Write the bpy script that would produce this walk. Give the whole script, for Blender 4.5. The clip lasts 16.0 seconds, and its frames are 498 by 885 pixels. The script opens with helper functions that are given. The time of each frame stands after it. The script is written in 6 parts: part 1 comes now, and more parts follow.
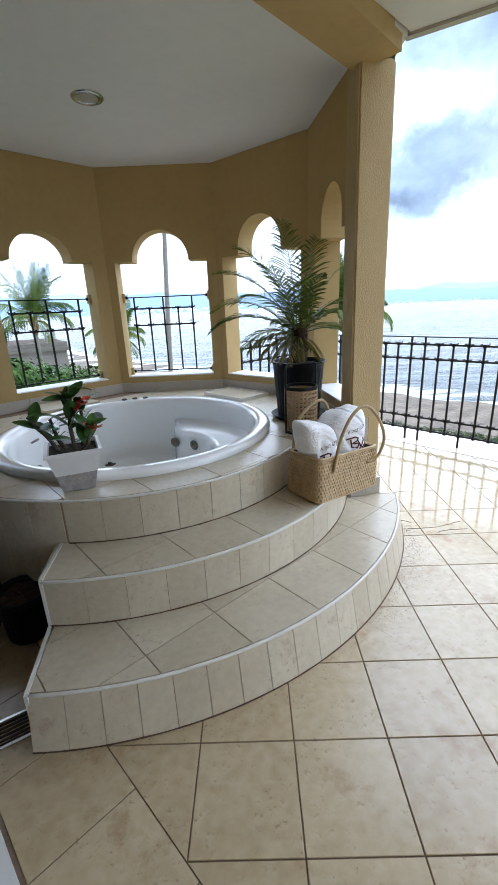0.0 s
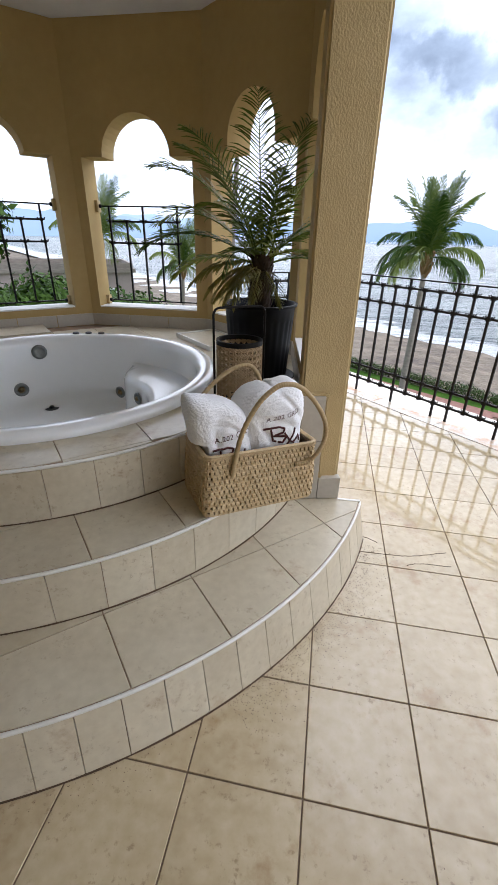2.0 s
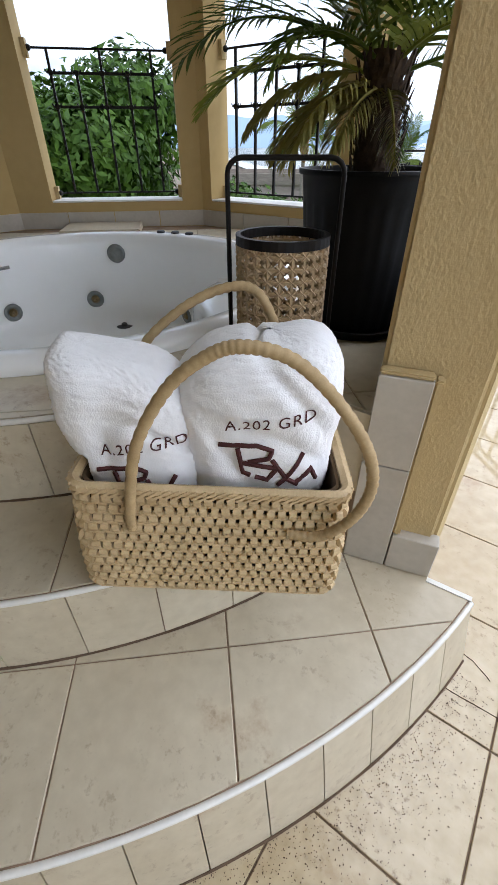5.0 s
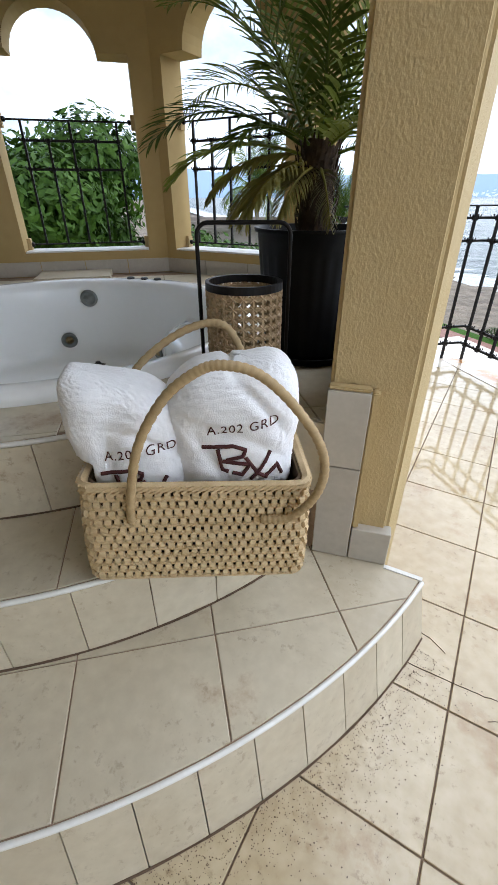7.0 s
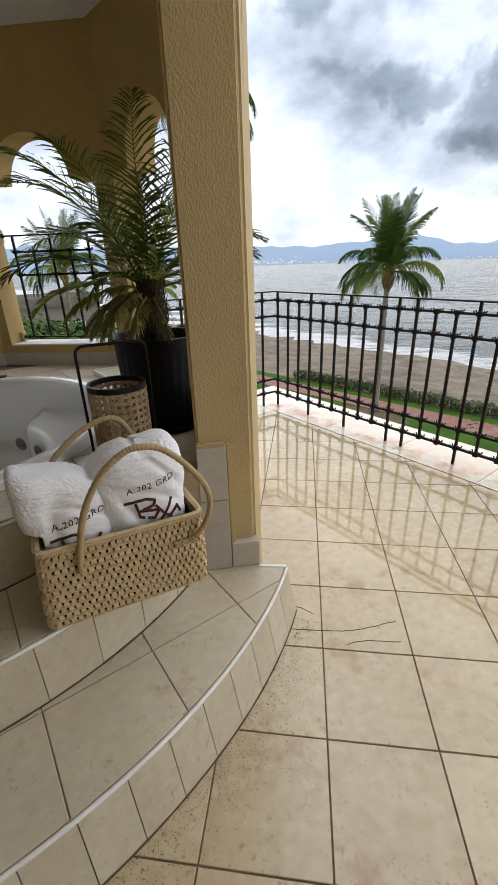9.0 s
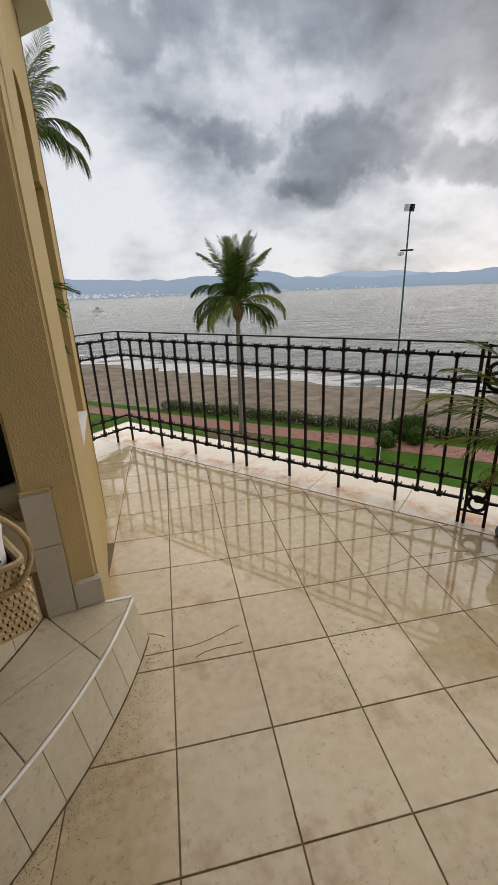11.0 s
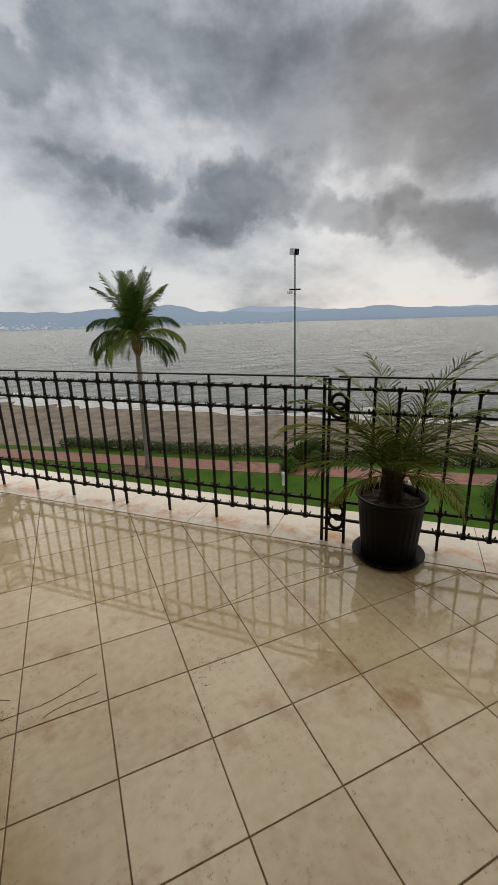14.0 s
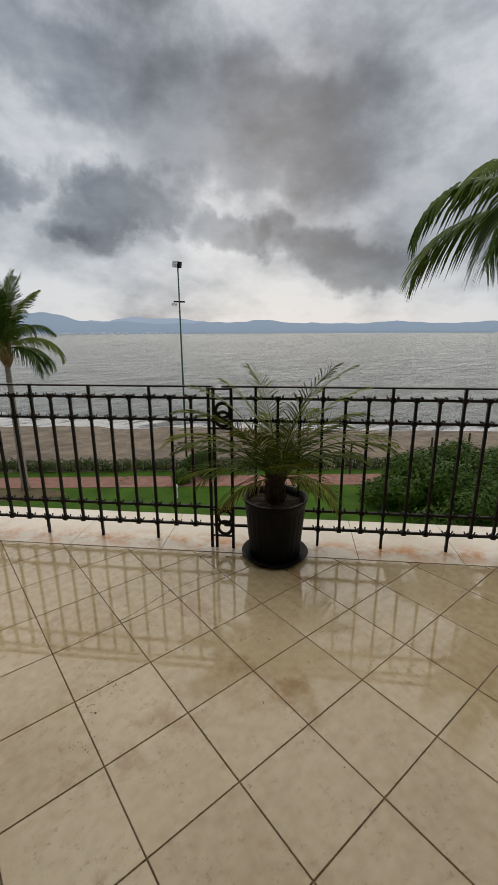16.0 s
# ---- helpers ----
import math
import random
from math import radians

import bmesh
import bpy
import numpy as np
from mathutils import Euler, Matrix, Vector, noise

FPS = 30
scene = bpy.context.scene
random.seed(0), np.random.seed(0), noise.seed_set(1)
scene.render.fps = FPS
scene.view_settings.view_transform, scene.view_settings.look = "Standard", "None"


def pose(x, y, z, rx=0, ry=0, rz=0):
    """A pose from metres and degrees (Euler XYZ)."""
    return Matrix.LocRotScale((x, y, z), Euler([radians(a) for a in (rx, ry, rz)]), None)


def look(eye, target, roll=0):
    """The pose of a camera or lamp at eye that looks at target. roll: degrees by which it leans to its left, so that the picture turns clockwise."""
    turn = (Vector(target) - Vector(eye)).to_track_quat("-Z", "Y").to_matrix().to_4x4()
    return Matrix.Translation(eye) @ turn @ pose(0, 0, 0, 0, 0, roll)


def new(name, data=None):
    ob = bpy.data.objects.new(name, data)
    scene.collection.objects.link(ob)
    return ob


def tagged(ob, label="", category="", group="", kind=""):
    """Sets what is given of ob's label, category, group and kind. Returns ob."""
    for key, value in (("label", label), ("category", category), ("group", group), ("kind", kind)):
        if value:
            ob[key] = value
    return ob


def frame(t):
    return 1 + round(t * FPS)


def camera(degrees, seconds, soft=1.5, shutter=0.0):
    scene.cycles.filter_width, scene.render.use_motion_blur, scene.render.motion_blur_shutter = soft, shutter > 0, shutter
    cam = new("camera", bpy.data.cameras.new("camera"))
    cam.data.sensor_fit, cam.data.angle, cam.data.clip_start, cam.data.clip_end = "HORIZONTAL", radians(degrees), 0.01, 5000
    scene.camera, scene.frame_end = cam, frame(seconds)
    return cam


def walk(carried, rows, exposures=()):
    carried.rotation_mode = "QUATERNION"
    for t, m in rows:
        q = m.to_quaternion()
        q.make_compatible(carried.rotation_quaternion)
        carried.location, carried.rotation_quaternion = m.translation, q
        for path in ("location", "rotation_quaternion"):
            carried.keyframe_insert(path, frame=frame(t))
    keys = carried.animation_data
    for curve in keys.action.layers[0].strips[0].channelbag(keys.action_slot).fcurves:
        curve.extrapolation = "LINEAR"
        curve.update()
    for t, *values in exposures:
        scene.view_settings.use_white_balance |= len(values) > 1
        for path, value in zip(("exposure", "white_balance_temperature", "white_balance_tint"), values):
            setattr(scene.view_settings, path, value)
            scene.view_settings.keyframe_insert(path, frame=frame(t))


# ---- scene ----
cam = camera(61.9, 16.0)
PATH = [
    (0, (-0.099, 0.257, 1.462), (-0.126, 2.157, 0.837), -2.4),
    (0.5, (0.059, 0.468, 1.438), (0.131, 2.331, 0.715), -2.5),
    (1, (0.241, 0.675, 1.42), (0.335, 2.518, 0.648), -1.4),
    (1.5, (0.444, 0.875, 1.393), (0.29, 2.662, 0.508), 0.9),
    (2, (0.596, 1.039, 1.381), (0.284, 2.804, 0.495), 1.3),
    (2.5, (0.678, 1.237, 1.378), (0.234, 2.972, 0.486), 1.8),
    (3, (0.721, 1.41, 1.374), (0.145, 3.096, 0.464), 1.3),
    (3.5, (0.765, 1.595, 1.326), (0.011, 3.174, 0.357), 2.2),
    (4, (0.788, 1.832, 1.24), (-0.119, 3.264, 0.178), 1.8),
    (4.2, (0.781, 1.91, 1.195), (-0.151, 3.295, 0.093), 1.8),
    (6.3, (0.745, 2.062, 1.107), (-0.23, 3.346, -0.078), -1.3),
    (6.5, (0.76, 2.026, 1.117), (-0.193, 3.355, -0.034), -0.9),
    (7, (0.838, 1.88, 1.167), (-0.043, 3.353, 0.14), -0.2),
    (7.5, (0.895, 1.748, 1.222), (0.124, 3.336, 0.283), -0.7),
    (8, (0.853, 1.646, 1.268), (0.245, 3.338, 0.392), -0.7),
    (8.5, (0.868, 1.563, 1.338), (0.413, 3.314, 0.486), -1.8),
    (9, (0.889, 1.483, 1.355), (0.644, 3.301, 0.558), -1.9),
    (9.5, (0.943, 1.387, 1.38), (0.867, 3.235, 0.619), -2.6),
    (10, (0.991, 1.336, 1.405), (1.077, 3.197, 0.678), -2.9),
    (10.2, (1.005, 1.333, 1.405), (1.155, 3.196, 0.694), -2.9),
    (12.3, (1.278, 1.273, 1.456), (1.787, 3.092, 0.799), -1.7),
    (12.5, (1.296, 1.253, 1.444), (1.828, 3.075, 0.814), -1.9),
    (13, (1.31, 1.228, 1.446), (1.916, 3.034, 0.836), -1.6),
    (13.5, (1.336, 1.207, 1.442), (2.015, 2.994, 0.855), -1.9),
    (14, (1.352, 1.197, 1.447), (2.108, 2.96, 0.881), -1.8),
    (14.5, (1.358, 1.189, 1.451), (2.196, 2.921, 0.905), -1.7),
    (15, (1.352, 1.176, 1.457), (2.284, 2.863, 0.922), -1.3),
    (15.5, (1.36, 1.158, 1.451), (2.41, 2.776, 0.922), -0.9),
    (16, (1.365, 1.15, 1.441), (2.57, 2.658, 0.919), -0.3),
]
walk(cam, [(t, look(eye, target, roll)) for t, eye, target, roll in PATH],
     exposures=[(0, 1.58, 5400, 11), (1.5, 1.17, 5950, 15), (4, 1.22, 5950, 14), (7, 1.2, 5850, 11), (9, 0.7, 6500, 13), (10.2, 0.38, 6900, 15), (12.3, -0.05, 7350, 13), (16, -0.08, 7150, 13)])

# ---- world and light ----
world = bpy.data.worlds.new("overcast_sky")
scene.world = world
world.use_nodes = True
wt = world.node_tree
wt.nodes.clear()


def wnode(kind, **inputs):
    n = wt.nodes.new(kind)
    for k, v in inputs.items():
        n.inputs[k].default_value = v
    return n


def wmath(op, a, b=None, c=None):
    n = wt.nodes.new("ShaderNodeMath")
    n.operation = op
    for i, v in enumerate((a, b, c)):
        if v is None:
            continue
        if isinstance(v, (int, float)):
            n.inputs[i].default_value = v
        else:
            wt.links.new(v, n.inputs[i])
    return n.outputs[0]


def wramp(fac, stops):
    n = wt.nodes.new("ShaderNodeValToRGB")
    el = n.color_ramp.elements
    while len(el) < len(stops):
        el.new(0.5)
    for e, (p, c) in zip(el, stops):
        e.position, e.color = p, (*c, 1)
    wt.links.new(fac, n.inputs[0])
    return n.outputs[0]


SUN_UP, SUN_TURN = 22, 42
sky = wt.nodes.new("ShaderNodeTexSky")
sky.sky_type, sky.sun_disc = "NISHITA", False
sky.sun_elevation, sky.sun_rotation = radians(SUN_UP), radians(SUN_TURN)
tc = wt.nodes.new("ShaderNodeTexCoord")
sep = wt.nodes.new("ShaderNodeSeparateXYZ")
wt.links.new(tc.outputs["Generated"], sep.inputs[0])
sx, sy, sz = sep.outputs
up = wmath("MAXIMUM", sz, 0.0)
low = wmath("ADD", up, 0.22)
flat = wt.nodes.new("ShaderNodeCombineXYZ")
wt.links.new(wmath("DIVIDE", sx, low), flat.inputs[0])
wt.links.new(wmath("DIVIDE", sy, low), flat.inputs[1])
big = wnode("ShaderNodeTexNoise", Scale=1.25, Detail=5.0, Roughness=0.5)
puff = wnode("ShaderNodeTexNoise", Scale=3.3, Detail=10.0, Roughness=0.57)
shift = wnode("ShaderNodeVectorMath")
shift.operation = "ADD"
shift.inputs[1].default_value = (4.9, 2.2, 0)
wt.links.new(flat.outputs[0], shift.inputs[0])
wt.links.new(shift.outputs[0], big.inputs["Vector"])
tall = wnode("ShaderNodeMapping")
tall.inputs["Scale"].default_value, tall.inputs["Location"].default_value = (1, 1, 1.6), (0.3, 1.7, 0.2)
wt.links.new(tc.outputs["Generated"], tall.inputs[0])
wt.links.new(tall.outputs[0], puff.inputs["Vector"])
cloud = wmath("ADD", wmath("MULTIPLY", big.outputs["Fac"], 0.25), wmath("MULTIPLY", puff.outputs["Fac"], 0.75))
# thin bright cloud near the horizon, a heavier layer overhead
cloud = wmath("ADD", cloud, wmath("MULTIPLY", wmath("POWER", wmath("SUBTRACT", 1.0, up), 9.0), 0.115))
cloud = wmath("SUBTRACT", cloud, wmath("MULTIPLY", wmath("MINIMUM", up, 0.5), 0.03))
clouds = wramp(cloud, [(0.36, (0.22, 0.26, 0.315)), (0.43, (0.31, 0.365, 0.44)), (0.485, (0.43, 0.50, 0.59)), (0.54, (0.56, 0.635, 0.725)), (0.60, (0.67, 0.745, 0.835))])


def wvec(op, a, b=None, scale=None):
    n = wt.nodes.new("ShaderNodeVectorMath")
    n.operation = op
    for i, v in enumerate((a, b)):
        if v is None:
            continue
        if isinstance(v, (tuple, Vector)):
            n.inputs[i].default_value = v
        else:
            wt.links.new(v, n.inputs[i])
    if scale is not None:
        n.inputs["Scale"].default_value = scale
    return n.outputs["Value"] if op == "DOT_PRODUCT" else n.outputs["Vector"]


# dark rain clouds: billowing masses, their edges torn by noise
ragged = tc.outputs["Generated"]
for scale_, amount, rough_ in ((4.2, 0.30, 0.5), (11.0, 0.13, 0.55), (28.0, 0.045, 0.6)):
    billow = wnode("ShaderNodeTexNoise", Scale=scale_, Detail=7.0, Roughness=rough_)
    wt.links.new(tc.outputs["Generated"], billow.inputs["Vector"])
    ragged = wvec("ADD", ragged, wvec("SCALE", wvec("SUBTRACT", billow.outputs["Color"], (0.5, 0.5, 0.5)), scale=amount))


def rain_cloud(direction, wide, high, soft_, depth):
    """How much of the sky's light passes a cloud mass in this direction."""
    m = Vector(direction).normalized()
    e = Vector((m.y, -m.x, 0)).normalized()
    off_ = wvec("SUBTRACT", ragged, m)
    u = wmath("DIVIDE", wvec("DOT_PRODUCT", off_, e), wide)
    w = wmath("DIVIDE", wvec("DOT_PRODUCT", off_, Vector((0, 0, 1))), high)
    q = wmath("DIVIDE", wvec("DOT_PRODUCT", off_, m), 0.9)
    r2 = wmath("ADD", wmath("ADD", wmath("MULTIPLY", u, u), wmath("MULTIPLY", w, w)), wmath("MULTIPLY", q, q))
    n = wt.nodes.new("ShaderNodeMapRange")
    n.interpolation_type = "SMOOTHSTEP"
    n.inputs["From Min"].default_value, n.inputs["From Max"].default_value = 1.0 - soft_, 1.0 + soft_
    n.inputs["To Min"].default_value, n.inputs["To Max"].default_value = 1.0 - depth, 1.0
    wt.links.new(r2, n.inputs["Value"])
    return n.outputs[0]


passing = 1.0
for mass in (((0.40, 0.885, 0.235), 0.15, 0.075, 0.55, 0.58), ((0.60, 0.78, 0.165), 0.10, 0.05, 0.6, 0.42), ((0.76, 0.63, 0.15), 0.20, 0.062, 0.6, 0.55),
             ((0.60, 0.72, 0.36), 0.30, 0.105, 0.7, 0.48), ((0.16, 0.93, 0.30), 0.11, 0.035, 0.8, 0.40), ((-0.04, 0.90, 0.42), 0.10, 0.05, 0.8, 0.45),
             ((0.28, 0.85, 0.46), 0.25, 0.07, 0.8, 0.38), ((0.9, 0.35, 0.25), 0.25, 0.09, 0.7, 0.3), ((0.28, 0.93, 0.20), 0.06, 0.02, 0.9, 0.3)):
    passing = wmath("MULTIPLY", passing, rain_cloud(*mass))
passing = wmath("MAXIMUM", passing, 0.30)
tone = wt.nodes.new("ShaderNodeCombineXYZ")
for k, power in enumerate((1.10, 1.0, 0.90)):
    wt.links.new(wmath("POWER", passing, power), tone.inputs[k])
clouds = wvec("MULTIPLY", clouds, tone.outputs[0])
mix = wt.nodes.new("ShaderNodeMix")
mix.data_type = "RGBA"
mix.inputs["Factor"].default_value = 0.93
thin = wt.nodes.new("ShaderNodeVectorMath")
thin.operation = "SCALE"
thin.inputs["Scale"].default_value = 0.07
wt.links.new(sky.outputs[0], thin.inputs[0])
wt.links.new(thin.outputs[0], mix.inputs["A"])
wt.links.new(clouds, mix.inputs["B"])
bg = wnode("ShaderNodeBackground", Strength=1.0)
wt.links.new(mix.outputs["Result"], bg.inputs[0])
wout = wt.nodes.new("ShaderNodeOutputWorld")
wt.links.new(bg.outputs[0], wout.inputs[0])

sun = new("sun", bpy.data.lights.new("sun", "SUN"))
sun.data.energy, sun.data.angle, sun.data.color = 2.3, radians(150), (1.0, 0.975, 0.94)
sun.matrix_world = look((20 * math.sin(radians(SUN_TURN)), 20 * math.cos(radians(SUN_TURN)), 20 * math.tan(radians(SUN_UP))), (0, 0, 0))


# ---- materials ----
def material(name, dark, light, scale=8.0, rough=0.5, bump=0.0, bump_scale=None, metal=0.0, spread=0.0, grain=0.35, stretch=(1, 1, 1), spot=None, lo=0.3, hi=0.7, coat=0.0, spec=0.5):
    """Two colours mixed by large and fine noise at world size, with fine relief; spread varies the tone from object to object."""
    m = bpy.data.materials.new(name)
    m.use_nodes = True
    t = m.node_tree
    b = t.nodes["Principled BSDF"]
    g = t.nodes.new("ShaderNodeNewGeometry")
    mp = t.nodes.new("ShaderNodeMapping")
    mp.inputs["Scale"].default_value = stretch
    t.links.new(g.outputs["Position"], mp.inputs[0])
    n1, n2 = t.nodes.new("ShaderNodeTexNoise"), t.nodes.new("ShaderNodeTexNoise")
    n1.inputs["Scale"].default_value, n1.inputs["Detail"].default_value = scale, 6
    n2.inputs["Scale"].default_value, n2.inputs["Detail"].default_value = scale * 11, 3
    for n in (n1, n2):
        t.links.new(mp.outputs[0], n.inputs["Vector"])
    s = t.nodes.new("ShaderNodeMix")
    s.inputs["Factor"].default_value = grain
    t.links.new(n1.outputs["Fac"], s.inputs["A"])
    t.links.new(n2.outputs["Fac"], s.inputs["B"])
    fac = s.outputs["Result"]
    if spread:
        oi = t.nodes.new("ShaderNodeObjectInfo")
        ma = t.nodes.new("ShaderNodeMath")
        ma.operation = "MULTIPLY_ADD"
        ma.inputs[1].default_value, ma.inputs[2].default_value = spread, -spread / 2
        t.links.new(oi.outputs["Random"], ma.inputs[0])
        ad = t.nodes.new("ShaderNodeMath")
        t.links.new(fac, ad.inputs[0])
        t.links.new(ma.outputs[0], ad.inputs[1])
        fac = ad.outputs[0]
    r = t.nodes.new("ShaderNodeValToRGB")
    e = r.color_ramp.elements
    e[0].position, e[0].color, e[1].position, e[1].color = lo, (*dark, 1), hi, (*light, 1)
    t.links.new(fac, r.inputs[0])
    col = r.outputs[0]
    if spot:
        colour, sscale, where = spot
        n3 = t.nodes.new("ShaderNodeTexNoise")
        n3.inputs["Scale"].default_value, n3.inputs["Detail"].default_value, n3.inputs["Roughness"].default_value = sscale, 8, 0.7
        t.links.new(g.outputs["Position"], n3.inputs["Vector"])
        mr = t.nodes.new("ShaderNodeMapRange")
        mr.inputs["From Min"].default_value, mr.inputs["From Max"].default_value = where, where + 0.13
        t.links.new(n3.outputs["Fac"], mr.inputs["Value"])
        mx = t.nodes.new("ShaderNodeMix")
        mx.data_type = "RGBA"
        t.links.new(mr.outputs[0], mx.inputs["Factor"])
        t.links.new(col, mx.inputs["A"])
        mx.inputs["B"].default_value = (*colour, 1)
        col = mx.outputs["Result"]
    t.links.new(col, b.inputs["Base Color"])
    b.inputs["Roughness"].default_value, b.inputs["Metallic"].default_value = rough, metal
    b.inputs["Coat Weight"].default_value = coat
    b.inputs["Coat Roughness"].default_value = 0.08
    b.inputs["Specular IOR Level"].default_value = spec
    if bump:
        nb = t.nodes.new("ShaderNodeTexNoise")
        nb.inputs["Scale"].default_value, nb.inputs["Detail"].default_value = bump_scale or scale * 6, 4
        t.links.new(mp.outputs[0], nb.inputs["Vector"])
        bp = t.nodes.new("ShaderNodeBump")
        bp.inputs["Strength"].default_value, bp.inputs["Distance"].default_value = min(1.0, bump * 50), bump
        t.links.new(nb.outputs["Fac"], bp.inputs["Height"])
        t.links.new(bp.outputs[0], b.inputs["Normal"])
    return m


def add_wet(m, dry, wet, start, full):
    """Rain-wet tiles: smooth beyond the eave's drip line, dry and duller under the roof, with ragged puddle edges."""
    t = m.node_tree
    b = t.nodes["Principled BSDF"]
    g = t.nodes.new("ShaderNodeNewGeometry")
    sp = t.nodes.new("ShaderNodeSeparateXYZ")
    t.links.new(g.outputs["Position"], sp.inputs[0])
    a = t.nodes.new("ShaderNodeMath")
    t.links.new(sp.outputs[0], a.inputs[0])
    t.links.new(sp.outputs[1], a.inputs[1])
    n = t.nodes.new("ShaderNodeTexNoise")
    n.inputs["Scale"].default_value, n.inputs["Detail"].default_value = 2.2, 6
    t.links.new(g.outputs["Position"], n.inputs["Vector"])
    k = t.nodes.new("ShaderNodeMath")
    k.operation = "MULTIPLY_ADD"
    k.inputs[1].default_value = 2.2
    t.links.new(n.outputs["Fac"], k.inputs[0])
    t.links.new(a.outputs[0], k.inputs[2])
    r = t.nodes.new("ShaderNodeMapRange")
    r.inputs["From Min"].default_value, r.inputs["From Max"].default_value = start + 1.1, full + 1.1
    r.inputs["To Min"].default_value, r.inputs["To Max"].default_value = dry, wet
    t.links.new(k.outputs[0], r.inputs["Value"])
    t.links.new(r.outputs[0], b.inputs["Roughness"])


TILE = material("floor_tile", (0.425, 0.325, 0.185), (0.60, 0.497, 0.325), 2.2, 0.3, 0.0006, 34, spread=0.16, grain=0.5, spot=((0.37, 0.235, 0.115), 2.4, 0.56), lo=0.28, hi=0.69, spec=0.7)
add_wet(TILE, 0.26, 0.045, 2.6, 4.4)
STEPTILE = material("step_tile", (0.475, 0.405, 0.285), (0.64, 0.57, 0.43), 3.0, 0.28, 0.0003, 30, spread=0.18, grain=0.42, spot=((0.41, 0.30, 0.19), 3.0, 0.58), lo=0.27, hi=0.70)
GROUT = material("grout", (0.13, 0.088, 0.055), (0.24, 0.17, 0.115), 9, 0.9)
STEPGROUT = material("pale_grout", (0.25, 0.17, 0.115), (0.39, 0.28, 0.20), 9, 0.9)
GRIME = material("brown_grime", (0.07, 0.042, 0.024), (0.14, 0.09, 0.055), 30, 0.95)
NOSING = material("white_edge_trim", (0.68, 0.66, 0.60), (0.80, 0.78, 0.73), 12, 0.35)
STUCCO = material("ochre_stucco", (0.42, 0.295, 0.112), (0.49, 0.35, 0.145), 1.6, 0.85, 0.002, 55, spot=((0.44, 0.31, 0.125), 0.9, 0.6))
STUCCO_ROUGH = material("rough_ochre_stucco", (0.455, 0.335, 0.155), (0.535, 0.405, 0.20), 2.5, 0.75, 0.008, 150, stretch=(1, 1, 0.7))
PLASTER = material("white_ceiling_paint", (0.66, 0.65, 0.61), (0.72, 0.71, 0.67), 1.2, 0.9, 0.0006, 80)
SKIRT = material("grey_beige_tile", (0.40, 0.36, 0.30), (0.50, 0.46, 0.39), 5, 0.35, spread=0.1)
SILL = material("white_sill_paint", (0.72, 0.71, 0.68), (0.82, 0.81, 0.78), 7, 0.6)
ACRYLIC = material("white_acrylic", (0.87, 0.87, 0.85), (0.90, 0.90, 0.885), 2.0, 0.16, coat=0.4)
IRON = material("black_iron_paint", (0.005, 0.0045, 0.0045), (0.016, 0.012, 0.010), 25, 0.5, 0.0006, 160, spot=((0.06, 0.022, 0.010), 16, 0.66), spec=0.22)
KERB = material("pink_white_kerb_stone", (0.70, 0.61, 0.47), (0.82, 0.75, 0.63), 3.5, 0.16, spot=((0.62, 0.44, 0.27), 3.5, 0.62))
CHROME = material("chrome", (0.45, 0.45, 0.45), (0.6, 0.6, 0.6), 20, 0.22, metal=1.0)
BRASS = material("dull_brass", (0.16, 0.11, 0.05), (0.30, 0.22, 0.11), 60, 0.4, metal=0.8)
JETGREY = material("grey_metal_jet", (0.14, 0.15, 0.14), (0.24, 0.25, 0.24), 40, 0.4, metal=0.6)
DARKHOLE = material("rubber_and_gap_black", (0.012, 0.012, 0.012), (0.03, 0.03, 0.03), 20, 0.5)
BLACKPOT = material("black_plastic", (0.003, 0.003, 0.0035), (0.007, 0.007, 0.008), 14, 0.5, 0.0004, 60, spec=0.16)
SOIL = material("dark_soil", (0.018, 0.012, 0.008), (0.07, 0.045, 0.03), 30, 0.95, 0.01, 70)
SEAGRASS = material("woven_palm_straw", (0.45, 0.325, 0.165), (0.65, 0.495, 0.29), 26, 0.6, 0.0006, 200, spread=0.1)
GAP_SHADE = material("painted_gap_shade", (0.06, 0.035, 0.014), (0.11, 0.065, 0.028), 30, 0.85)
ROPE = material("wrapped_straw_handle", (0.34, 0.235, 0.11), (0.50, 0.365, 0.19), 40, 0.65, 0.0004, 160)
CANE = material("brown_cane", (0.36, 0.25, 0.13), (0.52, 0.38, 0.22), 30, 0.5, 0.0008, 200)
TERRY = material("white_terry", (0.86, 0.855, 0.865), (0.93, 0.925, 0.935), 60, 0.95, 0.006, 380)
INK = material("dark_red_thread", (0.045, 0.012, 0.012), (0.09, 0.02, 0.02), 90, 0.8)
FROND = material("palm_green", (0.055, 0.092, 0.010), (0.20, 0.235, 0.038), 6, 0.42, spread=0.45, spec=0.18)
FROND_DRY = material("yellow_green_frond", (0.15, 0.145, 0.028), (0.26, 0.22, 0.055), 6, 0.5, spread=0.3, spec=0.18)
COCO = material("coconut_green", (0.045, 0.090, 0.013), (0.19, 0.235, 0.045), 1.2, 0.42, spread=0.5, spec=0.18)
TRUNK = material("fibrous_palm_trunk", (0.026, 0.016, 0.010), (0.085, 0.055, 0.034), 30, 0.95, 0.008, 60)
COCOTRUNK = material("grey_palm_trunk", (0.20, 0.165, 0.13), (0.33, 0.28, 0.23), 3, 0.9, 0.01, 14, stretch=(1, 1, 5))
LEAF = material("shrub_green", (0.014, 0.040, 0.003), (0.072, 0.140, 0.011), 2.5, 0.6, spec=0.18)
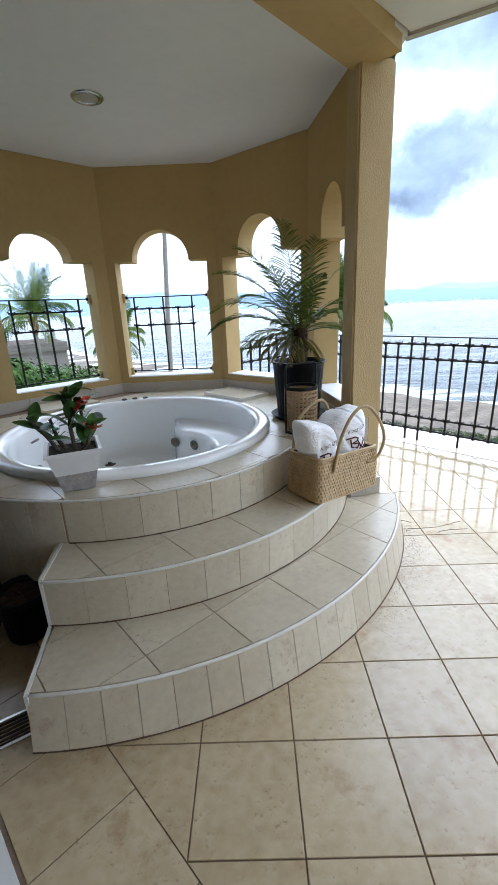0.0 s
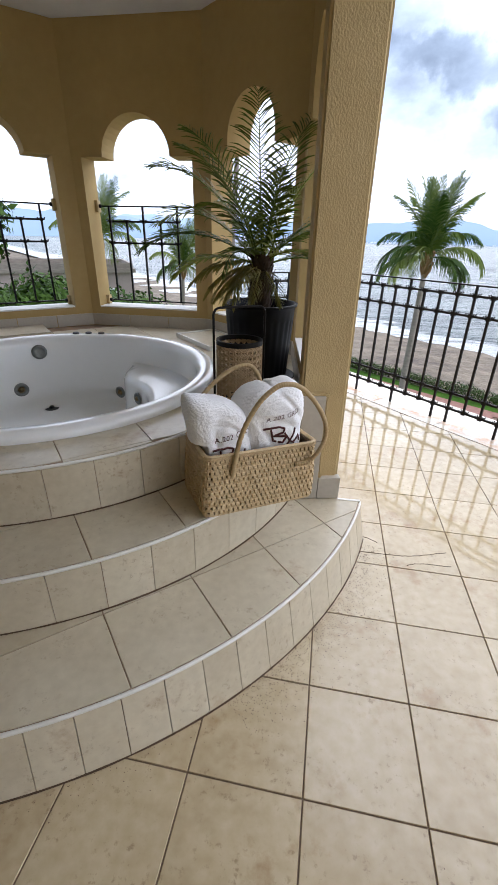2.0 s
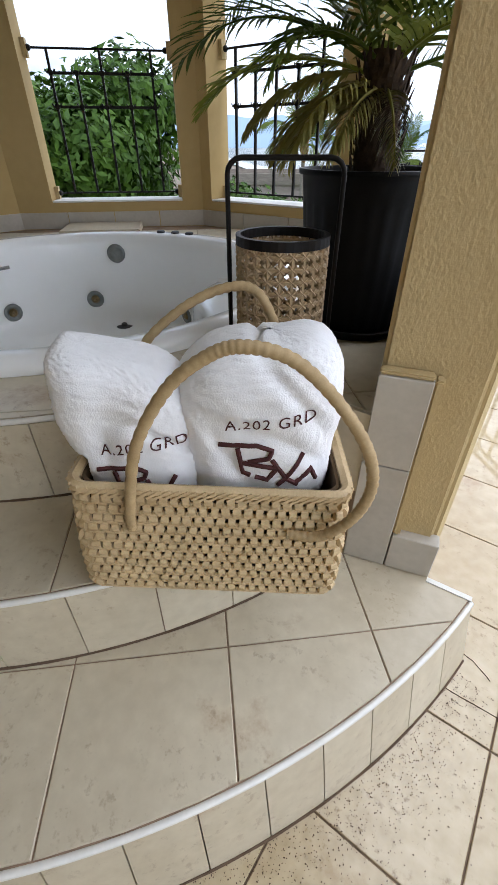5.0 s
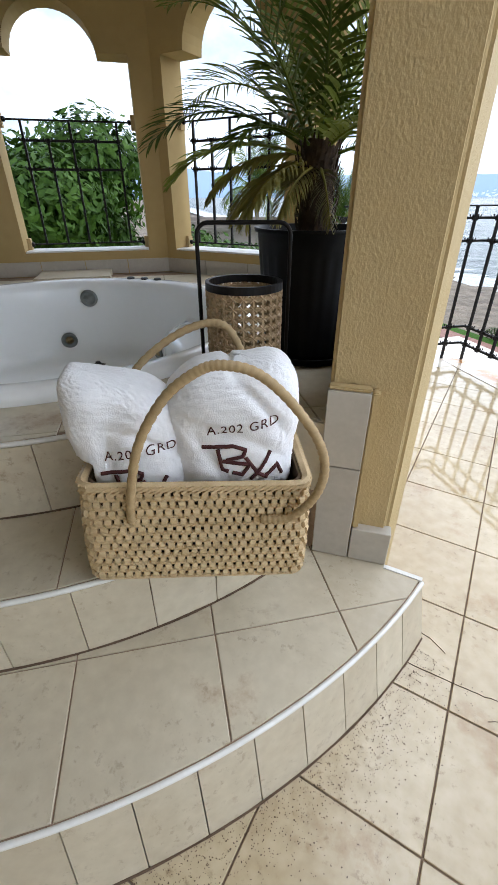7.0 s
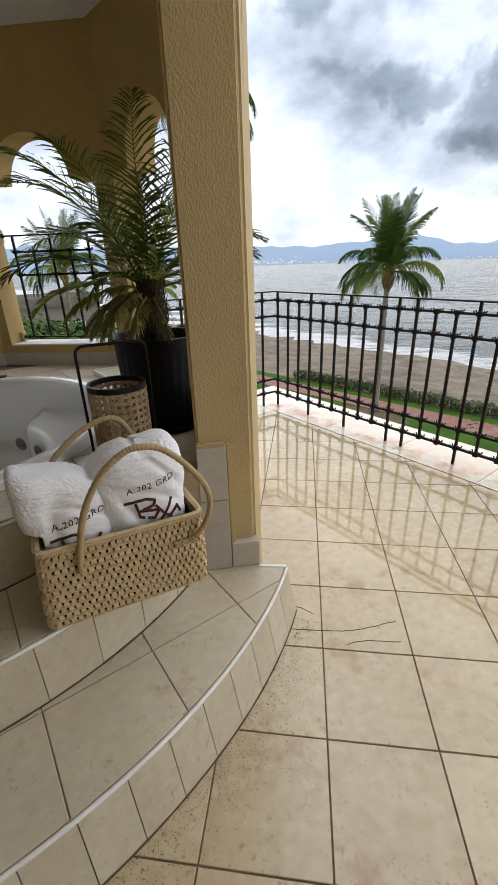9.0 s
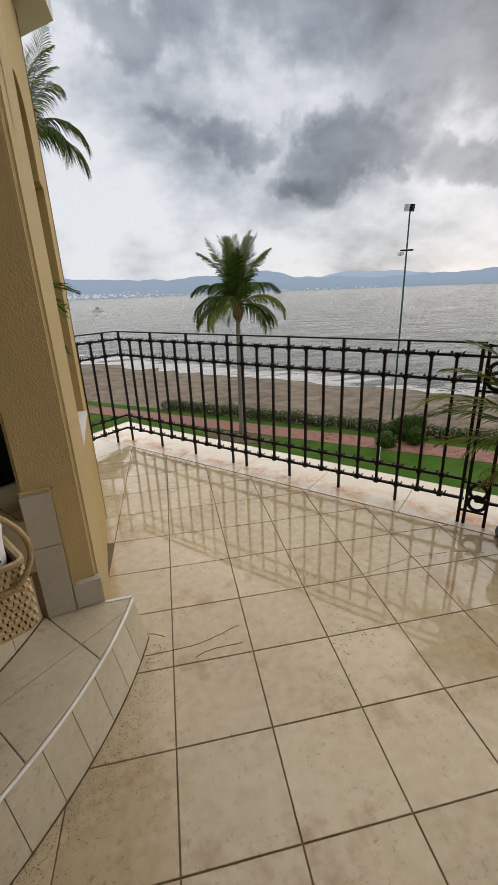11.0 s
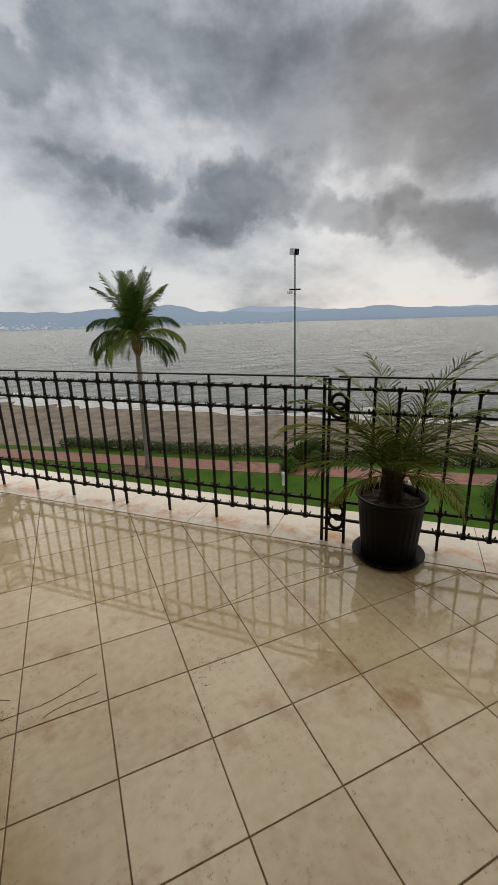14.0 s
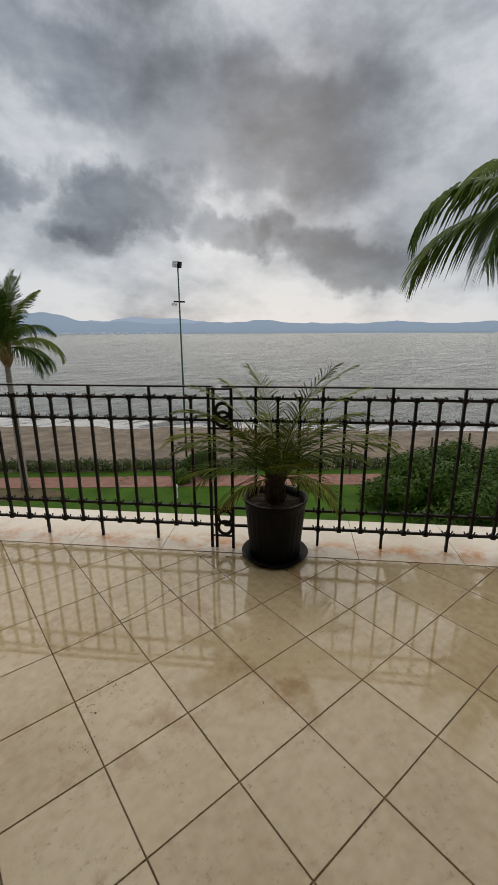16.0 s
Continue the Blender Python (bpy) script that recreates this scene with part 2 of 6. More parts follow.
HEDGE = material("hedge_green", (0.015, 0.036, 0.005), (0.065, 0.11, 0.016), 3.5, 0.5, spec=0.18)
GRASS = material("lawn", (0.026, 0.070, 0.007), (0.072, 0.15, 0.016), 0.9, 0.9, 0.02, 30, spec=0.1)
SAND = material("wet_brown_sand", (0.115, 0.086, 0.056), (0.24, 0.188, 0.128), 0.9, 0.85, 0.16, 3.4, spot=((0.095, 0.068, 0.048), 0.22, 0.52), lo=0.38, hi=0.62)
BRICKPAVE = material("red_brick_paving", (0.20, 0.085, 0.058), (0.33, 0.16, 0.115), 4, 0.75, spread=0.3)
GREENPOLE = material("green_pole_paint", (0.008, 0.05, 0.035), (0.015, 0.075, 0.05), 6, 0.4)
WHITEPAINT = material("white_paint", (0.72, 0.72, 0.70), (0.82, 0.82, 0.80), 6, 0.5)
GREYWALL = material("house_wall", (0.60, 0.44, 0.2), (0.68, 0.5, 0.24), 2, 0.85, 0.002, 60)


def add_rust(m, colour, middle, reach):
    """Orange rust bleeding in ragged spots along the line x + y = middle, under the railing's feet."""
    t = m.node_tree
    b = t.nodes["Principled BSDF"]
    base = b.inputs["Base Color"].links[0].from_socket
    g = t.nodes.new("ShaderNodeNewGeometry")
    sp = t.nodes.new("ShaderNodeSeparateXYZ")
    t.links.new(g.outputs["Position"], sp.inputs[0])

    def calc(op, p, q):
        k = t.nodes.new("ShaderNodeMath")
        k.operation = op
        for i, v in enumerate((p, q)):
            if isinstance(v, (int, float)):
                k.inputs[i].default_value = v
            elif v is not None:
                t.links.new(v, k.inputs[i])
        return k.outputs[0]
    away = calc("ABSOLUTE", calc("SUBTRACT", calc("ADD", sp.outputs[0], sp.outputs[1]), middle), None)
    band = calc("MAXIMUM", calc("SUBTRACT", 1.0, calc("DIVIDE", away, reach)), 0.0)
    n = t.nodes.new("ShaderNodeTexNoise")
    n.inputs["Scale"].default_value, n.inputs["Detail"].default_value, n.inputs["Roughness"].default_value = 5.0, 7, 0.65
    t.links.new(g.outputs["Position"], n.inputs["Vector"])
    r = t.nodes.new("ShaderNodeMapRange")
    r.inputs["From Min"].default_value, r.inputs["From Max"].default_value = 0.44, 0.60
    t.links.new(n.outputs["Fac"], r.inputs["Value"])
    x = t.nodes.new("ShaderNodeMix")
    x.data_type = "RGBA"
    t.links.new(calc("MULTIPLY", r.outputs[0], band), x.inputs["Factor"])
    t.links.new(base, x.inputs["A"])
    x.inputs["B"].default_value = (*colour, 1)
    t.links.new(x.outputs["Result"], b.inputs["Base Color"])


def add_dirt(m, colour, scale, start, strength):
    """Small brown blotches and specks of dirt scattered in clusters."""
    t = m.node_tree
    b = t.nodes["Principled BSDF"]
    base = b.inputs["Base Color"].links[0].from_socket
    g = t.nodes.new("ShaderNodeNewGeometry")
    fac = []
    for k, lo in ((scale, start), (scale * 0.13, 0.47)):
        n = t.nodes.new("ShaderNodeTexNoise")
        n.inputs["Scale"].default_value, n.inputs["Detail"].default_value, n.inputs["Roughness"].default_value = k, 6, 0.68
        t.links.new(g.outputs["Position"], n.inputs["Vector"])
        r = t.nodes.new("ShaderNodeMapRange")
        r.inputs["From Min"].default_value, r.inputs["From Max"].default_value = lo, lo + 0.1
        t.links.new(n.outputs["Fac"], r.inputs["Value"])
        fac.append(r.outputs[0])
    k = t.nodes.new("ShaderNodeMath")
    k.operation = "MULTIPLY"
    t.links.new(fac[0], k.inputs[0])
    t.links.new(fac[1], k.inputs[1])
    s = t.nodes.new("ShaderNodeMath")
    s.operation = "MULTIPLY"
    s.inputs[1].default_value = strength
    t.links.new(k.outputs[0], s.inputs[0])
    x = t.nodes.new("ShaderNodeMix")
    x.data_type = "RGBA"
    t.links.new(s.outputs[0], x.inputs["Factor"])
    t.links.new(base, x.inputs["A"])
    x.inputs["B"].default_value = (*colour, 1)
    t.links.new(x.outputs["Result"], b.inputs["Base Color"])


add_dirt(TILE, (0.20, 0.12, 0.06), 48, 0.555, 0.5)
add_dirt(STEPTILE, (0.25, 0.17, 0.10), 48, 0.56, 0.42)
add_rust(KERB, (0.60, 0.27, 0.085), 6.17, 0.24)


# ---- mesh helpers ----
def part(name, bm, mat, parent=None, label="", smooth=False, at=None):
    me = bpy.data.meshes.new(name)
    bm.normal_update()
    bm.to_mesh(me)
    bm.free()
    me.materials.append(mat)
    if smooth:
        me.polygons.foreach_set("use_smooth", [True] * len(me.polygons))
    ob = new(name, me)
    if parent is not None:
        ob.parent = parent
    if at is not None:
        ob.matrix_basis = at
    if label:
        ob["label"] = label
    return ob


def thing(name, label, category, at=None, group="", kind=""):
    ob = new(name)
    ob.empty_display_size = 0.1
    if at is not None:
        ob.matrix_basis = at
    return tagged(ob, label, category, group, kind)


def box(bm, lo, hi, m=None):
    c = [(x, y, z) for x in (lo[0], hi[0]) for y in (lo[1], hi[1]) for z in (lo[2], hi[2])]
    v = [bm.verts.new(m @ Vector(p) if m else p) for p in c]
    for f in ((0, 1, 3, 2), (4, 6, 7, 5), (0, 4, 5, 1), (2, 3, 7, 6), (0, 2, 6, 4), (1, 5, 7, 3)):
        bm.faces.new([v[i] for i in f])
    return v


def bar(bm, a, b, w, d=None, side=(0, 0, 1)):
    """A square bar from a to b, w wide and d deep."""
    a, b, d = Vector(a), Vector(b), d or w
    z = (b - a).normalized()
    x = Vector(side).cross(z)
    if x.length < 1e-4:
        x = Vector((1, 0, 0)).cross(z)
    if x.length < 1e-4:
        x = Vector((0, 1, 0))
    x.normalize()
    y = z.cross(x)
    m = Matrix((x, y, z)).transposed().to_4x4()
    m.translation = a
    return box(bm, (-w / 2, -d / 2, 0), (w / 2, d / 2, (b - a).length), m)


def prism(bm, poly, z0, z1, cap=True):
    lo = [bm.verts.new((p[0], p[1], z0)) for p in poly]
    hi = [bm.verts.new((p[0], p[1], z1)) for p in poly]
    n = len(poly)
    for i in range(n):
        bm.faces.new((lo[i], lo[(i + 1) % n], hi[(i + 1) % n], hi[i]))
    if cap:
        bm.faces.new(hi)
        bm.faces.new(lo[::-1])


def tube(bm, pts, r, sides=8, close=False, flat=1.0):
    """A round bar along points; r is one radius or one for each point."""
    pts = [Vector(p) for p in pts]
    n = len(pts)
    rings = []
    ref = None
    for i, p in enumerate(pts):
        if close:
            d = pts[(i + 1) % n] - pts[i - 1]
        else:
            d = pts[min(i + 1, n - 1)] - pts[max(i - 1, 0)]
        d.normalize()
        if ref is None:
            ref = Vector((0, 0, 1)) if abs(d.z) < 0.9 else Vector((1, 0, 0))
        x = ref - d * ref.dot(d)
        x.normalize()
        ref = x
        y = d.cross(x)
        rr = r[i] if isinstance(r, (list, tuple)) else r
        rings.append([bm.verts.new(p + (x * math.cos(a) + y * math.sin(a) * flat) * rr) for a in [2 * math.pi * k / sides for k in range(sides)]])
    for i in range(n if close else n - 1):
        a, b = rings[i], rings[(i + 1) % n]
        for k in range(sides):
            bm.faces.new((a[k], a[(k + 1) % sides], b[(k + 1) % sides], b[k]))
    if not close:
        bm.faces.new(rings[0][::-1])
        bm.faces.new(rings[-1])


def revolve(bm, profile, seg=48, centre=(0, 0), a0=0.0, a1=2 * math.pi):
    full = abs(a1 - a0 - 2 * math.pi) < 1e-6
    n = seg if full else seg + 1
    rows = []
    for r, z in profile:
        if r < 1e-5:
            rows.append([bm.verts.new((centre[0], centre[1], z))])
        else:
            rows.append([bm.verts.new((centre[0] + r * math.cos(a0 + (a1 - a0) * i / seg), centre[1] + r * math.sin(a0 + (a1 - a0) * i / seg), z)) for i in range(n)])
    for a, b in zip(rows, rows[1:]):
        for i in range(seg):
            j = (i + 1) % n
            if len(a) == 1:
                bm.faces.new((a[0], b[i], b[j]))
            elif len(b) == 1:
                bm.faces.new((a[i], b[0], a[j]))
            else:
                bm.faces.new((a[i], b[i], b[j], a[j]))


def clip(poly, nx, ny, c):
    """The piece of a convex outline on which nx*x + ny*y <= c."""
    out = []
    for i, p in enumerate(poly):
        q = poly[(i + 1) % len(poly)]
        dp, dq = nx * p[0] + ny * p[1] - c, nx * q[0] + ny * q[1] - c
        if dp <= 0:
            out.append(p)
        if dp * dq < 0:
            k = dp / (dp - dq)
            out.append((p[0] + (q[0] - p[0]) * k, p[1] + (q[1] - p[1]) * k))
    return out


def area(poly):
    return abs(sum(p[0] * q[1] - q[0] * p[1] for p, q in zip(poly, poly[1:] + poly[:1]))) / 2


def arc(centre, r, a0, a1, n):
    return [(centre[0] + r * math.cos(radians(a0 + (a1 - a0) * i / n)), centre[1] + r * math.sin(radians(a0 + (a1 - a0) * i / n))) for i in range(n + 1)]


def tile_mesh(name, poly, z0, z1, mat, bevel=0.0015):
    """One tile with a slightly eased upper edge."""
    cx, cy = sum(p[0] for p in poly) / len(poly), sum(p[1] for p in poly) / len(poly)
    bm = bmesh.new()
    lo = [bm.verts.new((p[0], p[1], z0)) for p in poly]
    mid = [bm.verts.new((p[0], p[1], z1 - bevel)) for p in poly]
    hi = []
    for p in poly:
        d = math.hypot(p[0] - cx, p[1] - cy) or 1
        k = 1 - bevel * 1.3 / d
        hi.append(bm.verts.new((cx + (p[0] - cx) * k, cy + (p[1] - cy) * k, z1)))
    n = len(poly)
    for a, b in ((lo, mid), (mid, hi)):
        for i in range(n):
            bm.faces.new((a[i], a[(i + 1) % n], b[(i + 1) % n], b[i]))
    bm.faces.new(hi)
    me = bpy.data.meshes.new(name)
    bm.normal_update()
    bm.to_mesh(me)
    bm.free()
    me.materials.append(mat)
    return me


# ---- plan ----
T = 0.33
H1, H2, H3 = 0.22, 0.44, 0.66
CS = (-0.95, 3.17)
R1, R2, R3 = 1.83, 1.50, 1.215
TUB, TUB_R = (-0.92, 3.09), 0.93
CORNERS = [(-2.44, 2.55), (-2.30, 3.66), (-1.44, 4.51), (-0.40, 4.53), (0.38, 3.88), (0.53, 2.79)]
THICK = 0.20
CEILING = 2.68
RAIL_SUM = 6.22
KERB_SUM = 6.0
STRIP_SUM = 0.655
GROUND = -5.6


def wall_frame(p, q):
    """Along the wall from p to q, outwards to its left, and up."""
    u = (Vector(q) - Vector(p)).normalized()
    m = Matrix(((u.x, -u.y, 0, p[0]), (u.y, u.x, 0, p[1]), (0, 0, 1, 0), (0, 0, 0, 1)))
    return m, (Vector(q) - Vector(p)).length


def arch_wall(name, p, q, s0, s1, a0, a1, top, end=None):
    """A wall with a rectangular opening whose head rises into a round arch."""
    m, length = wall_frame(p, q)
    sill, shoulder = 0.81, 1.90
    r = (a1 - a0) / 2
    mid = (a0 + a1) / 2
    rise = top - shoulder
    straight = max(0.0, rise - r)
    head = [(s0, shoulder), (a0, shoulder)]
    head += [(mid - r * math.cos(math.pi * i / 20), shoulder + straight + min(r, rise) * math.sin(math.pi * i / 20)) for i in range(21)]
    head += [(a1, shoulder), (s1, shoulder)]
    bm = bmesh.new()
    up_to = CEILING + 0.05
    ext = 0.083
    for k, y in enumerate((0.0, THICK)):
        e = ext if k else 0.0
        close_at = length + e if end is None else end
        base = 0.0

        def v(s, z):
            return bm.verts.new(m @ Vector((s, y, z)))
        left = [v(-e, base), v(s0, base), v(s0, sill), v(s0, shoulder), v(s0, up_to), v(-e, up_to)]
        right = [v(s1, base), v(close_at, base), v(close_at, up_to), v(s1, up_to), v(s1, shoulder), v(s1, sill)]
        bm.faces.new(left if k else left[::-1])
        bm.faces.new(right if k else right[::-1])
        low_face = [v(s0, base), v(s1, base), v(s1, sill), v(s0, sill)]
        bm.faces.new(low_face if k else low_face[::-1])
        lower = [v(s, z) for s, z in head]
        upper = [v(s, up_to) for s, z in head]
        for i in range(len(head) - 1):
            f = [lower[i], lower[i + 1], upper[i + 1], upper[i]]
            if abs(head[i][0] - head[i + 1][0]) > 1e-6:
                bm.faces.new(f if k else f[::-1])
    loop = [(s0, sill), (s1, sill), (s1, shoulder)] + head[::-1][1:-1] + [(s0, shoulder)]
    for (sa, za), (sb, zb) in zip(loop, loop[1:] + loop[:1]):
        bm.faces.new([bm.verts.new(m @ Vector(c)) for c in ((sa, 0, za), (sb, 0, zb), (sb, THICK, zb), (sa, THICK, za))])
    bmesh.ops.remove_doubles(bm, verts=bm.verts, dist=0.0005)
    bmesh.ops.recalc_face_normals(bm, faces=bm.faces)
    w = part(name, bm, STUCCO)
    tagged(w, "ochre stucco gazebo wall with an arched window opening", "wall", kind="structure")
    bm = bmesh.new()
    box(bm, (s0 + 0.004, 0.0, sill + 0.002), (s1 - 0.004, THICK + 0.015, sill + 0.012), m)
    part("window_sill", bm, SILL, w, "white painted sill")
    return w, m, length


# ---- gazebo walls ----
WALLS = [arch_wall("wall_1", CORNERS[0], CORNERS[1], 0.15, 1.00, 0.32, 0.84, 2.15),
         arch_wall("wall_2", CORNERS[1], CORNERS[2], 0.22, 1.075, 0.375, 0.887, 2.13),
         arch_wall("wall_3", CORNERS[2], CORNERS[3], 0.08, 0.95, 0.25, 0.78, 2.165),
         arch_wall("wall_4", CORNERS[3], CORNERS[4], 0.08, 0.95, 0.28, 0.75, 2.20),
         arch_wall("wall_5", CORNERS[4], CORNERS[5], 0.20, 0.91, 0.35, 0.78, 2.195, end=0.97)]

# tile skirting at the foot of the gazebo walls, above the deck
for w, m, length in WALLS:
    n = max(1, round(length / T))
    for i in range(n):
        a, b = length * i / n + 0.003, length * (i + 1) / n - 0.003
        bm = bmesh.new()
        box(bm, (a, -0.009, H3), (b, 0.0, H3 + 0.095), m)
        part("skirting_tile", bm, SKIRT, w)

# the corner pillar at the open side, in rough stucco
PILLAR = [(0.520, 2.797), (0.7205, 2.850), (0.722, 3.045), (0.495, 2.985)]
bm = bmesh.new()
prism(bm, PILLAR, 0.0, 2.64)
for v in bm.verts:
    v.co.x, v.co.y = v.co.x - 0.006 * v.co.z, v.co.y + 0.018 * v.co.z
bmesh.ops.recalc_face_normals(bm, faces=bm.faces)
bmesh.ops.bevel(bm, geom=list(bm.edges), offset=0.012, segments=3, affect="EDGES")
pillar = part("pillar", bm, STUCCO_ROUGH)
tagged(pillar, "ochre pillar in rough stucco with a grey tile skirt", "pillar", kind="structure")
# tiles at its foot stand proud, the tall pair edged with a plaster fillet
SM, SLEN = wall_frame(PILLAR[0], PILLAR[1])
for s_lo, s_hi, z_lo, z_hi, proud in ((0.0, 0.105, H1 + 0.002, H1 + 0.318, 0.022), (0.0, 0.105, H1 + 0.321, 0.758, 0.022), (0.108, SLEN + 0.010, H1 + 0.002, H1 + 0.118, 0.022)):
    bm = bmesh.new()
    box(bm, (s_lo, -proud, z_lo), (s_hi, 0.02, z_hi), SM)
    bmesh.ops.bevel(bm, geom=list(bm.edges), offset=0.002, segments=1, affect="EDGES")
    part("skirting_tile", bm, SKIRT, pillar)
for s_lo, s_hi, z_lo, z_hi in ((0.1055, 0.124, H1 + 0.1185, 0.762), (0.0, 0.1052, 0.7585, 0.768)):
    bm = bmesh.new()
    box(bm, (s_lo, -0.018, z_lo), (s_hi, 0.012, z_hi), SM)
    bmesh.ops.bevel(bm, geom=list(bm.edges), offset=0.004, segments=2, affect="EDGES")
    part("plaster_fillet", bm, STUCCO_ROUGH, pillar, "smooth ochre plaster edge round the tiles")

# beam round the open side of the gazebo
BEAM = [(0.56, 2.83), (-0.22, 1.98), (-1.66, 1.95), (-2.44, 2.60)]
bm = bmesh.new()
for a, b in zip(BEAM, BEAM[1:]):
    m, length = wall_frame(b, a)
    box(bm, (-0.05, -0.13, 2.61), (length + 0.05, 0.13, CEILING + 0.06), m)
tagged(part("beam", bm, STUCCO), "ochre stucco beam over the open side", "beam", kind="structure")

bm = bmesh.new()
prism(bm, [(-2.75, 2.3), (-2.6, 3.8), (-1.6, 4.85), (-0.25, 4.87), (0.72, 4.05), (0.72, 2.80), (-0.22, 1.9), (-1.66, 1.9)][::-1], CEILING, CEILING + 0.25)
tagged(part("ceiling_gazebo", bm, PLASTER), "off-white painted gazebo ceiling", "ceiling", kind="structure")
bm = bmesh.new()
prism(bm, [(0.735, 2.80), (4.6, 0.55), (4.6, -5.2), (-5.0, -5.2), (-5.0, 2.3), (-2.78, 2.3), (-1.68, 1.88), (-0.21, 1.88)][::-1], CEILING + 0.015, CEILING + 0.22)
tagged(part("ceiling_terrace", bm, PLASTER), "off-white painted terrace ceiling", "ceiling", kind="structure")
bm = bmesh.new()
bar(bm, (0.72, 2.83, CEILING + 0.06), (4.62, 0.57, CEILING + 0.06), 0.04, 0.12)
tagged(part("trim_eave", bm, SKIRT), "grey eave edge of the terrace roof", "trim", kind="structure")

# ---- house side, behind the sliding door ----
HM, _ = wall_frame((2.4, -2.25), (-2.4, 2.55))
bm = bmesh.new()
box(bm, (0.0, 0.02, 0.0), (2.1, 0.2, CEILING + 0.05), HM)
box(bm, (4.75, 0.02, 2.15), (6.79, 0.2, CEILING + 0.05), HM)
box(bm, (-3.5, 0.02, 0.0), (0.0, 0.2, CEILING + 0.05), HM)
box(bm, (2.1, 0.02, 2.15), (4.75, 0.2, CEILING + 0.05), HM)
box(bm, (-3.5, 4.0, 0.0), (6.8, 4.2, CEILING + 0.05), HM)
box(bm, (-3.5, 0.2, 0.0), (-3.3, 4.0, CEILING + 0.05), HM)
box(bm, (6.6, 0.2, 0.0), (6.8, 4.0, CEILING + 0.05), HM)
tagged(part("wall_house", bm, GREYWALL), "plain ochre house wall with a wide doorway", "wall", kind="structure")
bm = bmesh.new()
box(bm, (2.1, -0.015, 0.0), (4.75, 0.03, 0.022), HM)
door = part("door_1", bm, WHITEPAINT)
tagged(door, "white aluminium sliding door track, door slid open", "door", kind="structure")
DARKGLASS = material("dark_tinted_glass", (0.010, 0.012, 0.012), (0.016, 0.018, 0.018), 3, 0.06, spec=0.4)
# unseen dark leaf, added to darken the corner left of the steps
bm = bmesh.new()
box(bm, (4.75, 0.06, 0.03), (6.79, 0.09, 2.15), HM)
part("added_dark_leaf", bm, DARKGLASS, door, "unseen dark glass leaf, added to darken the corner by the steps")
# black strip drawn in place of the shaded gap behind the track
bm = bmesh.new()
box(bm, (2.1, 0.034, 0.0), (4.75, 0.06, 0.012), HM)
part("black_gap_strip", bm, DARKHOLE, door)
bm = bmesh.new()
box(bm, (-3.3, 0.06, -0.1), (6.6, 4.0, 0.004), HM)
tagged(part("floor_house", bm, STEPTILE), "beige tiled floor inside the house", "floor", kind="structure")


# ---- steps, deck ----
def stair_solid(name, poly, top, label):
    bm = bmesh.new()
    prism(bm, poly, 0.0, top - 0.004)
    bmesh.ops.recalc_face_normals(bm, faces=bm.faces)
    return tagged(part(name, bm, STEPGROUT), label, "step", kind="structure")


step_1 = stair_solid("step_1", arc(CS, R1 - 0.006, -89, -10.8, 60) + [(0.735, 2.83), (0.53, 2.79)] + arc(CS, 1.16, -15, -93, 40), H1, "curved lower step in beige tiles with white nosing")
step_2 = stair_solid("step_2", arc(CS, R2 - 0.006, -91.3, -14.6, 50) + [(0.53, 2.80)] + arc(CS, 1.16, -15, -93, 40), H2, "curved upper step in beige tiles with white nosing")
DECK = [(0.54, 2.795), (0.204, 2.795)] + arc(CS, R3 - 0.006, -18.2, -186, 70)[1:] + [(-2.42, 3.06), (-2.32, 3.68), (-1.45, 4.53), (-0.40, 4.55), (0.39, 3.89)]
bm = bmesh.new()
outer = [bm.verts.new((x, y, H3 - 0.004)) for x, y in DECK]


def reach(a):
    """How far the deck goes from the tub's middle in direction a."""
    c, n = math.cos(a), math.sin(a)
    best = 9.0
    for (x0, y0), (x1, y1) in zip(DECK, DECK[1:] + DECK[:1]):
        ex, ey = x1 - x0, y1 - y0
        det = c * -ey + ex * n
        if abs(det) < 1e-9:
            continue
        px, py = x0 - TUB[0], y0 - TUB[1]
        k = (px * -ey + ex * py) / det
        v = (c * py - n * px) / det
        if k > 0.3 and -1e-6 <= v <= 1 + 1e-6:
            best = min(best, k)
    return best


ring = []
for i in range(144):
    a = 2 * math.pi * i / 144
    far_r = max(0.9, reach(a))
    ring.append([bm.verts.new((TUB[0] + r * math.cos(a), TUB[1] + r * math.sin(a), H3 - 0.004)) for r in (0.875, far_r)])
for i in range(144):
    p, q = ring[i], ring[(i + 1) % 144]
    bm.faces.new((p[0], p[1], q[1], q[0]))
foot = [bm.verts.new((x, y, 0.0)) for x, y in DECK]
for i in range(len(DECK)):
    j = (i + 1) % len(DECK)
    bm.faces.new((outer[i], outer[j], foot[j], foot[i]))
bmesh.ops.recalc_face_normals(bm, faces=bm.faces)
deck = tagged(part("floor_deck", bm, STEPGROUT), "raised tiled deck round the sunken bathtub", "deck", kind="structure")


